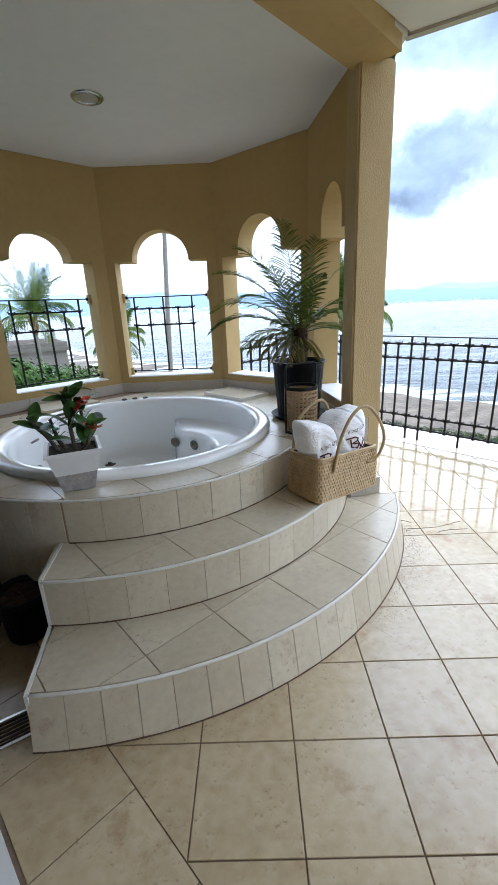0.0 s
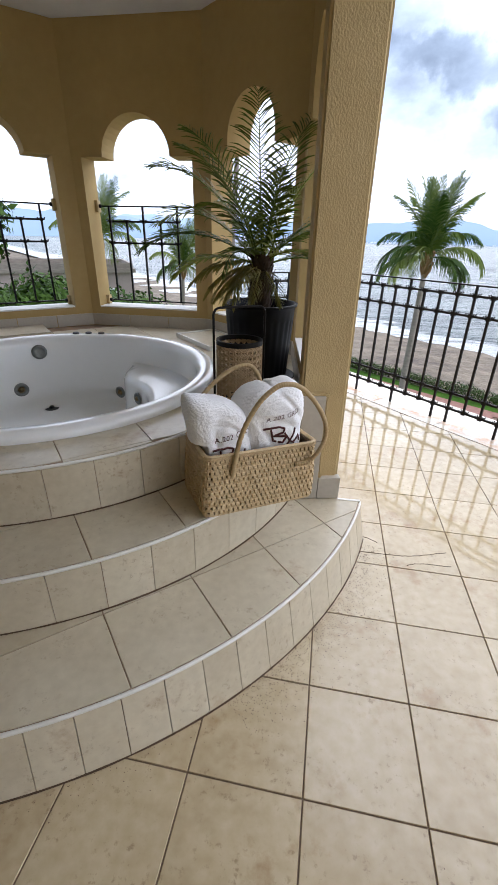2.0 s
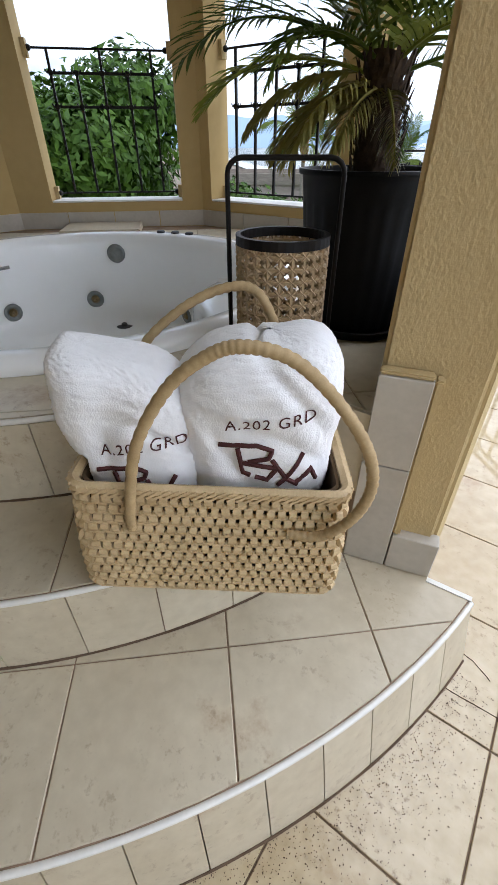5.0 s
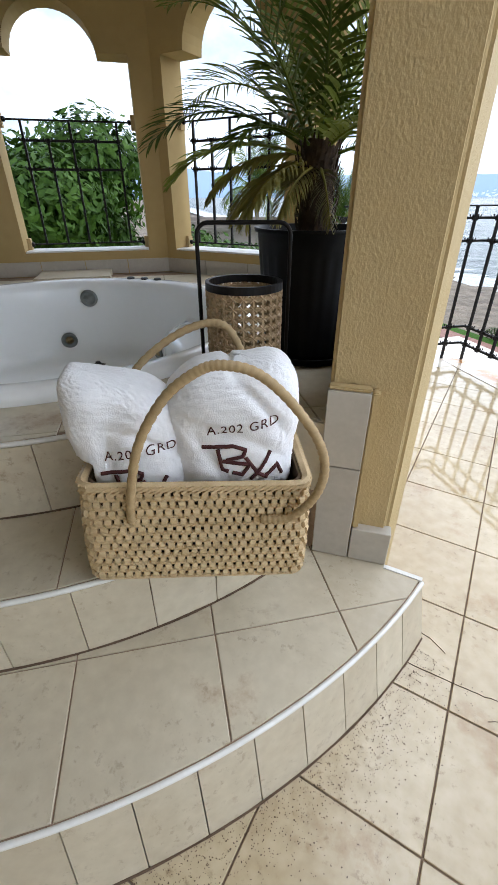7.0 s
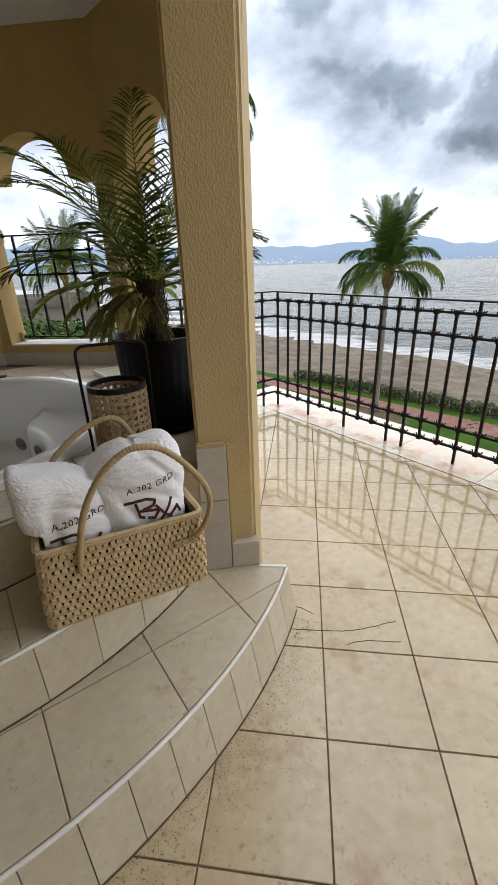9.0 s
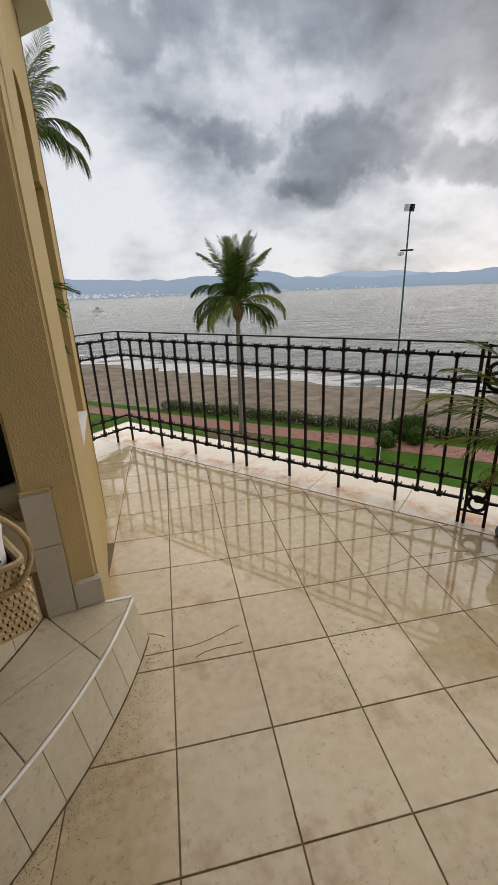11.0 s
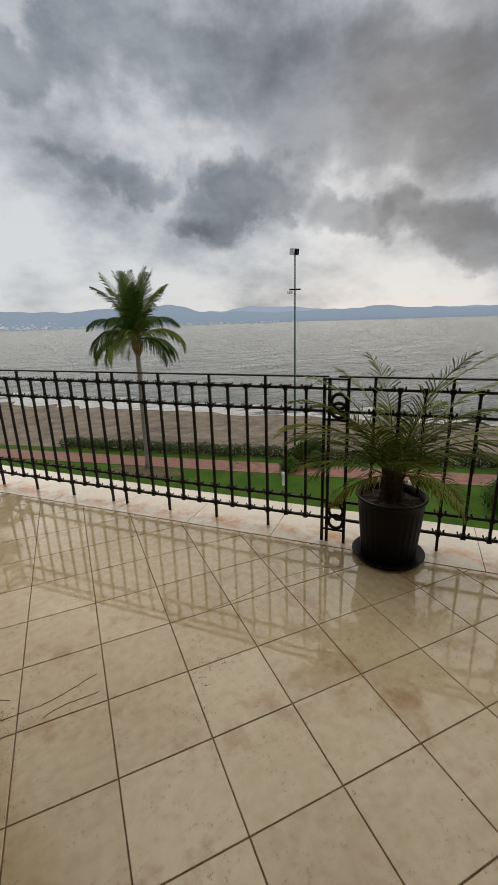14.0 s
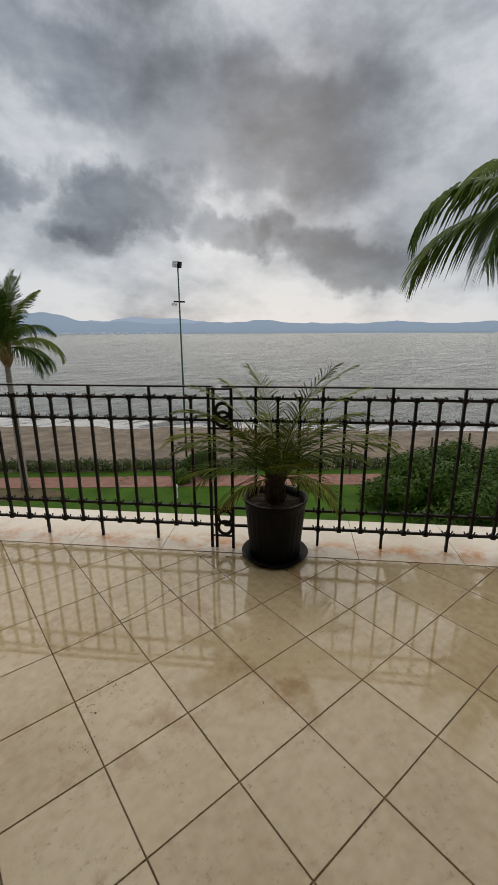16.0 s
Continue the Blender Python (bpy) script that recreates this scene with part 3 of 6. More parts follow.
def riser(parent, r, a0, a1, z0, z1, width=0.165, foot=0.0):
    n = round(radians(abs(a1 - a0)) * r / width)
    for i in range(n):
        b0, b1 = a0 + (a1 - a0) * i / n, a0 + (a1 - a0) * (i + 1) / n
        g = math.degrees(0.0013 / r)
        lo, hi = min(b0, b1) + g, max(b0, b1) - g
        pts = arc(CS, r - 0.008, lo, hi, 4) + arc(CS, r, lo, hi, 4)[::-1]
        bm = tile_bm(pts, z0, z1)
        for v in bm.verts:
            d = Vector((v.co.x - CS[0], v.co.y - CS[1]))
            if foot and v.co.z < z0 + 0.001 and d.length > r - 0.004:
                d = d * ((r + foot) / d.length)
                v.co.x, v.co.y = CS[0] + d.x, CS[1] + d.y
        part("riser_tile", bm, STEPTILE, parent)


def tile_bm(pts, z0, z1):
    bm = bmesh.new()
    prism(bm, pts, z0, z1)
    bmesh.ops.recalc_face_normals(bm, faces=bm.faces)
    return bm


def nosing(parent, r, a0, a1, z, ends=()):
    bm = bmesh.new()
    path = [Vector((x, y, z - 0.006)) for x, y in [*(arc(CS, r - 0.003, a0, a1, 60))]] + [Vector(e) for e in ends]
    tube(bm, path, 0.0066, 8)
    part("nosing", bm, NOSING, parent, "white rounded edge trim", smooth=True)


riser(step_1, R1, -89, -10.8, 0.003, H1 - 0.013, 0.125, 0.04)
riser(step_2, R2, -91.3, -14.8, H1 + 0.003, H2 - 0.013)
riser(deck, R3, -18.2, -91.5, H2 + 0.003, H3 - 0.013)
riser(deck, R3, -92, -184, 0.003, H3 - 0.013)
nosing(step_1, R1, -89, -10.8, H1)
nosing(step_2, R2, -91.3, -18.5, H2)
nosing(deck, R3, -184, -18.2, H3)
for parent, a, b in ((step_1, (-0.918, 1.342, H1 - 0.004), (-0.985, 1.672, H1 - 0.004)), (step_1, (-0.918, 1.342, 0.003), (-0.918, 1.342, H1)), (step_2, (-0.984, 1.675, H2 - 0.004), (-1.02, 1.96, H2 - 0.004)),
                     (step_2, (-0.984, 1.675, H1), (-0.984, 1.675, H2)), (step_1, (0.735, 2.826, H1 - 0.004), (0.843, 2.832, H1 - 0.004))):
    bm = bmesh.new()
    bar(bm, a, b, 0.014)
    part("edge_trim", bm, NOSING, parent)
bm = bmesh.new()
box(bm, (0.20, 2.787, H2), (0.53, 2.797, H3 - 0.002))
part("riser_tile", bm, STEPTILE, deck)

for parent, r, a0, a1, z in ((step_1, R1 + 0.04, -89, -10.8, 0.0), (step_2, R2, -91.3, -14.8, H1), (deck, R3, -91.5, -18.2, H2)):
    bm = bmesh.new()
    tube(bm, [(x, y, z + 0.001) for x, y in arc(CS, r + 0.001, a0, a1, 60)], [0.0036 + 0.0018 * noise.noise(Vector((i * 0.5, r, 0))) for i in range(61)], 5)
    part("grimy_joint", bm, GRIME, parent, "dark grimy joint at the riser foot")

# slanted tile lattice shared by treads and deck
UX, UY = 0.737, 0.676
U0, W0 = 0.6136, -1.47


def lattice(parent, keep, z, name):
    for i in range(-8, 12):
        for j in range(-8, 8):
            u0, w0 = U0 + i * T, W0 + j * T
            g = 0.0017
            cell = [(u0 + g, w0 + g), (u0 + T - g, w0 + g), (u0 + T - g, w0 + T - g), (u0 + g, w0 + T - g)]
            poly = [(UX * u + UY * w, UY * u - UX * w) for u, w in cell]
            poly = keep(poly)
            if poly and len(poly) > 2 and area(poly) > 0.0012:
                if sum(p[0] * q[1] - q[0] * p[1] for p, q in zip(poly, poly[1:] + poly[:1])) < 0:
                    poly = poly[::-1]
                ob = new(name, tile_mesh(name, poly, z - 0.008, z, STEPTILE))
                ob.parent = parent


def in_disc(poly, r, a0=-200, a1=20, step=4):
    if max(math.hypot(x - CS[0], y - CS[1]) for x, y in poly) < r:
        return poly
    a = a0
    while a < a1 and poly:
        c, s = math.cos(radians(a)), math.sin(radians(a))
        poly = clip(poly, c, s, c * CS[0] + s * CS[1] + r)
        a += step
    return poly


def far(poly, r):
    return max(math.hypot(x - CS[0], y - CS[1]) for x, y in poly) > r if poly else False


def keep_step(r, inner, x_left, y_right):
    def keep(poly):
        poly = in_disc(poly, r - 0.012)
        poly = clip(poly, -1, -0.17, -(x_left + 0.17 * 1.6)) if poly else poly
        poly = clip(poly, 0, 1, y_right) if poly else poly
        return poly if poly and far(poly, inner - 0.02) else None
    return keep


def keep_deck(poly):
    cx, cy = sum(p[0] for p in poly) / len(poly), sum(p[1] for p in poly) / len(poly)
    if cy < 2.79 and cx < 0.2 or cx < -1.6 and cy < 3.0:
        poly = in_disc(poly, R3 - 0.012)
    elif cx >= 0.2:
        poly = clip(poly, 0, -1, -2.80)
    for (x0, y0), (x1, y1) in zip(CORNERS, CORNERS[1:]):
        nx, ny = -(y1 - y0), x1 - x0
        d = math.hypot(nx, ny)
        nx, ny = nx / d, ny / d
        poly = clip(poly, nx, ny, nx * x0 + ny * y0 + 0.03) if poly else poly
    if not poly:
        return None
    cx, cy = sum(p[0] for p in poly) / len(poly) - TUB[0], sum(p[1] for p in poly) / len(poly) - TUB[1]
    d = math.hypot(cx, cy)
    cx, cy = cx / d, cy / d
    return clip(poly, -cx, -cy, -(cx * TUB[0] + cy * TUB[1] + 0.875))


lattice(step_1, keep_step(R1, R2, -0.955, 2.835), H1, "tread_tile")
lattice(step_2, keep_step(R2, R3, -0.985, 2.80), H2, "tread_tile")
lattice(deck, keep_deck, H3, "deck_tile")

# ---- terrace floor ----
bm = bmesh.new()
prism(bm, [(-3.5, 3.0), (-3.5, 3.65), (0.5, -0.5), (1.6, -1.6), (7.4, -1.4), (-0.8, 6.8), (-2.0, 6.0)], -0.25, -0.004)
bmesh.ops.recalc_face_normals(bm, faces=bm.faces)
floor = tagged(part("floor_terrace", bm, GROUT), "terrace floor of wet square beige tiles with brown joints", "floor", kind="structure")
shared = tile_mesh("floor_tile", [(0.0022, 0.0022), (T - 0.0022, 0.0022), (T - 0.0022, T - 0.0022), (0.0022, T - 0.0022)], -0.009, 0.0, TILE)
for i in range(-4, 17):
    for j in range(-8, 20):
        x, y = i * T, j * T
        g = 0.0022
        poly = [(x + g, y + g), (x + T - g, y + g), (x + T - g, y + T - g), (x + g, y + T - g)]
        d = math.hypot(x + T / 2 - CS[0], y + T / 2 - CS[1])
        if d < R1 - 0.26 or x + T / 2 < -0.98 or (x < 0.2 and y > 2.9 and d < 1.7):
            continue
        cut = clip(clip(poly, 1, 1, KERB_SUM - 0.004), -1, -1, -(STRIP_SUM + 0.004))
        if len(cut) < 3 or area(cut) < 0.001:
            continue
        if x > 1.6 and x - y > 4.4:
            continue
        tilt = random.uniform(-0.0004, 0.0004)
        if len(cut) == 4 and area(cut) > 0.99 * (T - 2 * g) ** 2:
            ob = new("floor_tile", shared)
            ob.matrix_basis = pose(x, y, tilt)
        else:
            ob = new("floor_tile", tile_mesh("floor_tile", cut, -0.009, tilt, TILE))
        ob.parent = floor
# slanted border row along the house
for row in range(0, 5):
    for k in range(-6, 14):
        a = -1.538 + k * 0.332
        b = STRIP_SUM / math.sqrt(2) - 0.33 + row * 0.332
        cell = [(a + 0.0022, b + 0.0022), (a + 0.3298, b + 0.0022), (a + 0.3298, b + 0.3298), (a + 0.0022, b + 0.3298)]
        poly = [((u + v) / math.sqrt(2), (v - u) / math.sqrt(2)) for u, v in cell]
        cx, cy = sum(p[0] for p in poly) / 4, sum(p[1] for p in poly) / 4
        if row and (cx > -0.9 or math.hypot(cx - CS[0], cy - CS[1]) < R3 - 0.2):
            continue
        if row:
            poly = clip(poly, 1, 0.17, -0.90 + 0.17 * 1.336)
        if len(poly) > 2 and area(poly) > 0.001:
            if sum(p[0] * q[1] - q[0] * p[1] for p, q in zip(poly, poly[1:] + poly[:1])) < 0:
                poly = poly[::-1]
            ob = new("floor_tile", tile_mesh("floor_tile", poly, -0.009, 0.0, TILE))
            ob.parent = floor


# kerb stones under and beyond the railing
E1 = Vector((1, -1)).normalized()
EN = Vector((1, 1)).normalized()
LEFT_DIR = Vector((-0.73, -0.68)).normalized()
CORNER = Vector((0.613, RAIL_SUM - 0.613))


def along(s, off=0.0):
    p = CORNER + E1 * s + EN * off
    return p.x, p.y


kerb = thing("kerb", "pinkish white stone kerb with rust stains under railing", "kerb", kind="structure")
for i in range(12):
    a, b = i * 0.66 - 0.5, (i + 1) * 0.66 - 0.5
    lo, hi = (KERB_SUM + 0.004 - RAIL_SUM) / math.sqrt(2), 0.41
    bm = bmesh.new()
    q = [along(a + 0.002, lo), along(b - 0.002, lo), along(b - 0.002, hi), along(a + 0.002, hi)]
    prism(bm, q, -0.2, 0.003)
    bmesh.ops.recalc_face_normals(bm, faces=bm.faces)
    part("kerb_stone", bm, KERB, kerb)
LN = Vector((-LEFT_DIR.y, LEFT_DIR.x))
LN = LN if LN.y > 0 else -LN
for i in range(4):
    q = [CORNER + LEFT_DIR * (i * 0.66 + 0.02) + LN * o for o in (-0.17, 0.4)]
    r = [CORNER + LEFT_DIR * (i * 0.66 + 0.676) + LN * o for o in (0.4, -0.17)]
    bm = bmesh.new()
    prism(bm, [tuple(p) for p in (*q, *r)], -0.2, 0.0015)
    bmesh.ops.recalc_face_normals(bm, faces=bm.faces)
    part("kerb_stone", bm, KERB, kerb)


# ---- railings ----
def knot_mesh(s=1.0):
    """A forged collar with two small curled ends."""
    bm = bmesh.new()
    w = 0.0125 * s
    box(bm, (-w, -w, -0.014 * s), (w, w, 0.014 * s))
    for sgn in (-1, 1):
        for yy in (-1, 1):
            tube(bm, [Vector((sgn * (0.010 + 0.020 * k / 5) * s, yy * 0.013 * s, (0.011 - 0.013 * math.sin(k * 0.75)) * s)) for k in range(6)], 0.0042 * s, 5)
    me = bpy.data.meshes.new("collar")
    bm.normal_update()
    bm.to_mesh(me)
    bm.free()
    me.materials.append(IRON)
    return me


KNOT, KNOT_SMALL = knot_mesh(1.15), knot_mesh(0.9)


def knot(parent, p, d, me):
    ob = new("collar", me)
    ob.parent = parent
    ob.matrix_basis = pose(p[0], p[1], p[2], 0, 0, math.degrees(math.atan2(d.y, d.x)))


def terrace_rail(name, start, d, count, pitch=0.14, before=0.0, after=0.0):
    d = Vector((d.x, d.y, 0)).normalized()
    s0 = Vector((start[0], start[1], 0))
    rail = thing(name, "black wrought iron balcony railing with forged collars, rusting at feet", "railing")
    length = pitch * (count - 1)
    for z, w, h in ((1.095, 0.030, 0.010), (1.02, 0.016, 0.016), (0.875, 0.016, 0.016), (0.26, 0.016, 0.016), (0.127, 0.016, 0.016)):
        bm = bmesh.new()
        bar(bm, s0 - d * before + Vector((0, 0, z)), s0 + d * (length + after) + Vector((0, 0, z)), w, h)
        part("handrail" if z > 1.05 else "rail_bar", bm, IRON, rail)
    for i in range(count):
        p = s0 + d * (pitch * i)
        full = i % 3 == 0
        bm = bmesh.new()
        bar(bm, p + Vector((0, 0, 0.003 if full else 0.115)), p + Vector((0, 0, 1.09 if full else 1.03)), 0.0165, 0.0165, d)
        baluster = part("baluster", bm, IRON, rail)
        for z in (1.02, 0.875, 0.26, 0.127):
            knot(baluster, p + Vector((0, 0, z)), d, KNOT)
    return rail


GATE_S = (Vector((2.765, 3.297)) - CORNER).dot(E1)
terrace_rail("balcony_railing", along(0.057), E1, 10, 0.1433, before=0.057, after=0.07)
terrace_rail("balcony_railing", along(1.487), E1, 12, 0.1385, before=0.07, after=GATE_S - 3.0105)
terrace_rail("balcony_railing", along(3.436), E1, 23, 0.1415, before=3.436 - GATE_S - 0.06)
terrace_rail("balcony_railing", CORNER + LEFT_DIR * 0.14, LEFT_DIR, 8, before=0.13)
# ornamental post pair with rings
g0 = Vector((*along(GATE_S - 0.01, -0.085), 0))
post = thing("ornamental_rail_post", "black iron double post with ring ornaments on the terrace", "railing post")
dd = Vector((E1.x, E1.y, 0))
for o in (0.0, 0.032, 0.145):
    bm = bmesh.new()
    bar(bm, g0 + dd * o, g0 + dd * o + Vector((0, 0, 1.10)), 0.018, 0.018, dd)
    part("upright", bm, IRON, post)
for z in (1.09, 1.03, 0.84, 0.28, 0.09):
    bm = bmesh.new()
    bar(bm, g0 + Vector((0, 0, z)), g0 + dd * 0.145 + Vector((0, 0, z)), 0.012)
    part("crossbar", bm, IRON, post)
for zc in (0.955, 0.90, 0.225, 0.15):
    bm = bmesh.new()
    c = g0 + dd * 0.09 + Vector((0, 0, zc))
    tube(bm, [c + (dd * math.cos(a) + Vector((0, 0, 1)) * math.sin(a)) * 0.046 for a in [2 * math.pi * k / 24 for k in range(24)]], 0.0115, 6, close=True)
    part("ring", bm, IRON, post, smooth=True)


def window_rail(m, a, b, lo, hi):
    """The grille in a window: thin bars from jamb to jamb and a panel of five balusters."""
    g = thing("window_grille", "black iron window guard with five balusters and collars", "window guard", group="gazebo window guards")
    y = THICK - 0.045
    ux = Vector((m[0][0], m[1][0], 0))
    for z in (1.585, 0.855):
        bm = bmesh.new()
        bar(bm, m @ Vector((a + 0.02, y, z)), m @ Vector((b, y, z)), 0.010)
        part("rail_bar", bm, IRON, g)
    for z in (1.475, 1.315):
        bm = bmesh.new()
        bar(bm, m @ Vector((lo, y, z)), m @ Vector((hi, y, z)), 0.014)
        part("rail_bar", bm, IRON, g)
    for i in range(5):
        s = lo + (hi - lo) * i / 4
        bm = bmesh.new()
        bar(bm, m @ Vector((s, y, 0.855)), m @ Vector((s, y, 1.585 if i % 2 == 0 else 1.48)), 0.014, 0.014, ux)
        bl = part("baluster", bm, IRON, g)
        for z in (1.475, 1.315):
            knot(bl, m @ Vector((s, y, z)), ux, KNOT_SMALL)
    for s, sg in ((a, 1), (b, -1)):
        for z in (1.585, 0.855):
            bm = bmesh.new()
            box(bm, (s - 0.002 if sg > 0 else s - 0.026, y - 0.03, z - 0.045), (s + 0.026 if sg > 0 else s + 0.002, y + 0.02, z + 0.04), m)
            blk = part("mounting_block", bm, STUCCO_ROUGH, g, "ochre mortar block holding the bar end")
            bm = bmesh.new()
            c = m @ Vector((s + sg * 0.034, y - 0.004, z))
            bmesh.ops.create_uvsphere(bm, u_segments=8, v_segments=6, radius=0.016, matrix=Matrix.Translation(c))
            part("knob", bm, IRON, blk, "rusty iron knob")


for (w, m, length), a, b, lo, hi in zip(WALLS, (0.15, 0.22, 0.08, 0.08, 0.20), (1.00, 1.075, 0.95, 0.95, 0.91), (0.27, 0.35, 0.185, 0.2, 0.3), (0.88, 0.95, 0.765, 0.8, 0.82)):
    if w.name != "wall_4" and w.name != "wall_5":
        window_rail(m, a, b, lo, hi)


# ---- bathtub ----
tub = thing("bathtub", "large round white acrylic whirlpool bathtub, empty, sunk in deck", "bathtub", pose(TUB[0], TUB[1], 0))
profile = [(TUB_R, H3 + 0.001), (TUB_R + 0.004, H3 + 0.018), (TUB_R - 0.004, H3 + 0.036), (TUB_R - 0.03, H3 + 0.046), (TUB_R - 0.07, H3 + 0.045), (TUB_R - 0.095, H3 + 0.03), (TUB_R - 0.108, H3 - 0.005),
           (TUB_R - 0.112, 0.54), (TUB_R - 0.118, 0.40), (TUB_R - 0.128, 0.31), (TUB_R - 0.16, 0.24), (TUB_R - 0.24, 0.205), (0.35, 0.195), (0.0, 0.19)]
bm = bmesh.new()
revolve(bm, profile, 96)
part("tub_body", bm, ACRYLIC, tub, smooth=True)


def tub_block(name, a0, a1, r_in, z_top, label):
    """A moulded seat along the wall with a rounded front edge."""
    bm = bmesh.new()
    n = 28
    rows = []
    for i in range(n + 1):
        k = i / n
        a = radians(a0 + (a1 - a0) * k)
        e = min(1.0, min(k, 1 - k) * 5)
        rin = 0.81 - (0.81 - r_in) * (e * (2 - e)) ** 0.5 if e < 1 else r_in
        sec = [(0.83, z_top + 0.03), (0.80, z_top + 0.004), (min(rin + 0.05, 0.80), z_top), (rin + 0.015, z_top - 0.012), (rin, z_top - 0.04), (rin - 0.01, 0.30), (rin - 0.03, 0.18)]
        rows.append([bm.verts.new((r * math.cos(a), r * math.sin(a), z)) for r, z in sec])
    for p, q in zip(rows, rows[1:]):
        for j in range(len(p) - 1):
            bm.faces.new((p[j], p[j + 1], q[j + 1], q[j]))
    bmesh.ops.recalc_face_normals(bm, faces=bm.faces)
    part(name, bm, ACRYLIC, tub, label, smooth=True)


tub_block("seat", -8, 82, 0.52, 0.50, "moulded corner seat")


def jet(a, z, r, size, eye=True):
    c = Vector((r * math.cos(radians(a)), r * math.sin(radians(a)), z))
    m = look(c, (0, 0, z - 0.02))
    bm = bmesh.new()
    revolve(bm, [(size, 0.0), (size, -0.008), (size * 0.8, -0.014), (size * 0.62, -0.006), (size * 0.55, -0.004), (0.0, -0.003)], 24)
    bmesh.ops.transform(bm, matrix=m, verts=bm.verts)
    bmesh.ops.recalc_face_normals(bm, faces=bm.faces)
    j = part("jet", bm, JETGREY, tub, "dark grey jet ring", smooth=True)
    if eye:
        bm = bmesh.new()
        revolve(bm, [(size * 0.5, -0.005), (size * 0.3, -0.018), (size * 0.16, -0.020), (0.0, -0.012)], 16)
        bmesh.ops.transform(bm, matrix=m, verts=bm.verts)
        part("nozzle", bm, BRASS, j, "dull brass nozzle")


for a, z, r, size, eye in ((142, 0.345, 0.805, 0.050, True), (130, 0.60, 0.818, 0.052, False), (176, 0.345, 0.805, 0.050, True), (195, 0.33, 0.805, 0.04, True), (218, 0.33, 0.805, 0.04, True)):
    jet(a, z, r, size, eye)
for a in (50, 72):
    jet(a, 0.40, 0.507, 0.04, True)
bm = bmesh.new()
revolve(bm, [(0.05, 0.196), (0.048, 0.206), (0.02, 0.210), (0.014, 0.224), (0.0, 0.225)], 20, (-0.44, 0.53))
part("drain_plug", bm, DARKHOLE, tub, "dark drain stopper")
for a in (112, 106, 100):
    bm = bmesh.new()
    revolve(bm, [(0.024, H3 + 0.044), (0.024, H3 + 0.052), (0.018, H3 + 0.056), (0.0, H3 + 0.056)], 16, (0.885 * math.cos(radians(a)), 0.885 * math.sin(radians(a))))
    part("control_button", bm, DARKHOLE, tub)
bm = bmesh.new()
box(bm, (-0.05, -0.006, -0.008), (0.05, 0.0, 0.008), Matrix.Translation((0.79 * math.cos(radians(176)), 0.79 * math.sin(radians(176)), 0.585)) @ pose(0, 0, 0, 0, 0, 86))
part("name_plate", bm, CHROME, tub, "small dark oval plate")

# ---- deck panels, downlight, drain ----
AM, ALEN = wall_frame(CORNERS[1], CORNERS[2])
bm = bmesh.new()
box(bm, (0.30, -0.352, H3 + 0.001), (0.787, -0.012, H3 + 0.035), AM)
bmesh.ops.bevel(bm, geom=list(bm.edges), offset=0.004, segments=2, affect="EDGES")
tagged(part("access_hatch", bm, STEPTILE), "low beige tiled access hatch beside the bathtub", "hatch")
lid = thing("deck_panel", "loose pale tiled deck panel lying beside the bathtub", "panel", pose(-0.26, 4.14, H3, 0, 0, -45))
bm = bmesh.new()
box(bm, (-0.26, -0.165, 0.001), (0.26, 0.165, 0.022))
bmesh.ops.bevel(bm, geom=list(bm.edges), offset=0.003, segments=2, affect="EDGES")
part("board", bm, STEPTILE, lid)
for lo, hi in (((-0.265, -0.17, 0.0), (0.265, -0.158, 0.032)), ((-0.265, 0.158, 0.0), (0.265, 0.17, 0.032)), ((-0.265, -0.158, 0.0), (-0.253, 0.158, 0.032)), ((0.253, -0.158, 0.0), (0.265, 0.158, 0.032))):
    bm = bmesh.new()
    box(bm, lo, hi)
    part("edge_strip", bm, NOSING, lid)

light = thing("ceiling_downlight", "round recessed ceiling downlight, switched off", "ceiling light", pose(-1.02, 3.25, CEILING))
bm = bmesh.new()
revolve(bm, [(0.062, 0.0), (0.064, -0.006), (0.086, -0.010), (0.094, -0.004), (0.095, 0.0)], 32)
part("trim_ring", bm, CHROME, light, "grey metal ring", smooth=True)
bm = bmesh.new()
revolve(bm, [(0.063, -0.003), (0.05, -0.0015), (0.0, -0.001)], 32)
part("lamp_face", bm, SKIRT, light, "grey unlit lamp")

grate = thing("floor_drain", "small dark metal floor drain grate in the tiles", "drain", pose(-1.035, 1.39, 0.0, 0, 0, 32))
for lo, hi in (((-0.065, -0.065, 0.0005), (0.065, -0.053, 0.006)), ((-0.065, 0.053, 0.0005), (0.065, 0.065, 0.006)), ((-0.065, -0.053, 0.0005), (-0.053, 0.053, 0.006)), ((0.053, -0.053, 0.0005), (0.065, 0.053, 0.006))):
    bm = bmesh.new()
    box(bm, lo, hi)
    part("frame", bm, CHROME, grate)
for i in range(6):
    bm = bmesh.new()
    box(bm, (-0.053, -0.05 + i * 0.0175, 0.0005), (0.053, -0.042 + i * 0.0175, 0.004))
    part("slat", bm, IRON, grate)


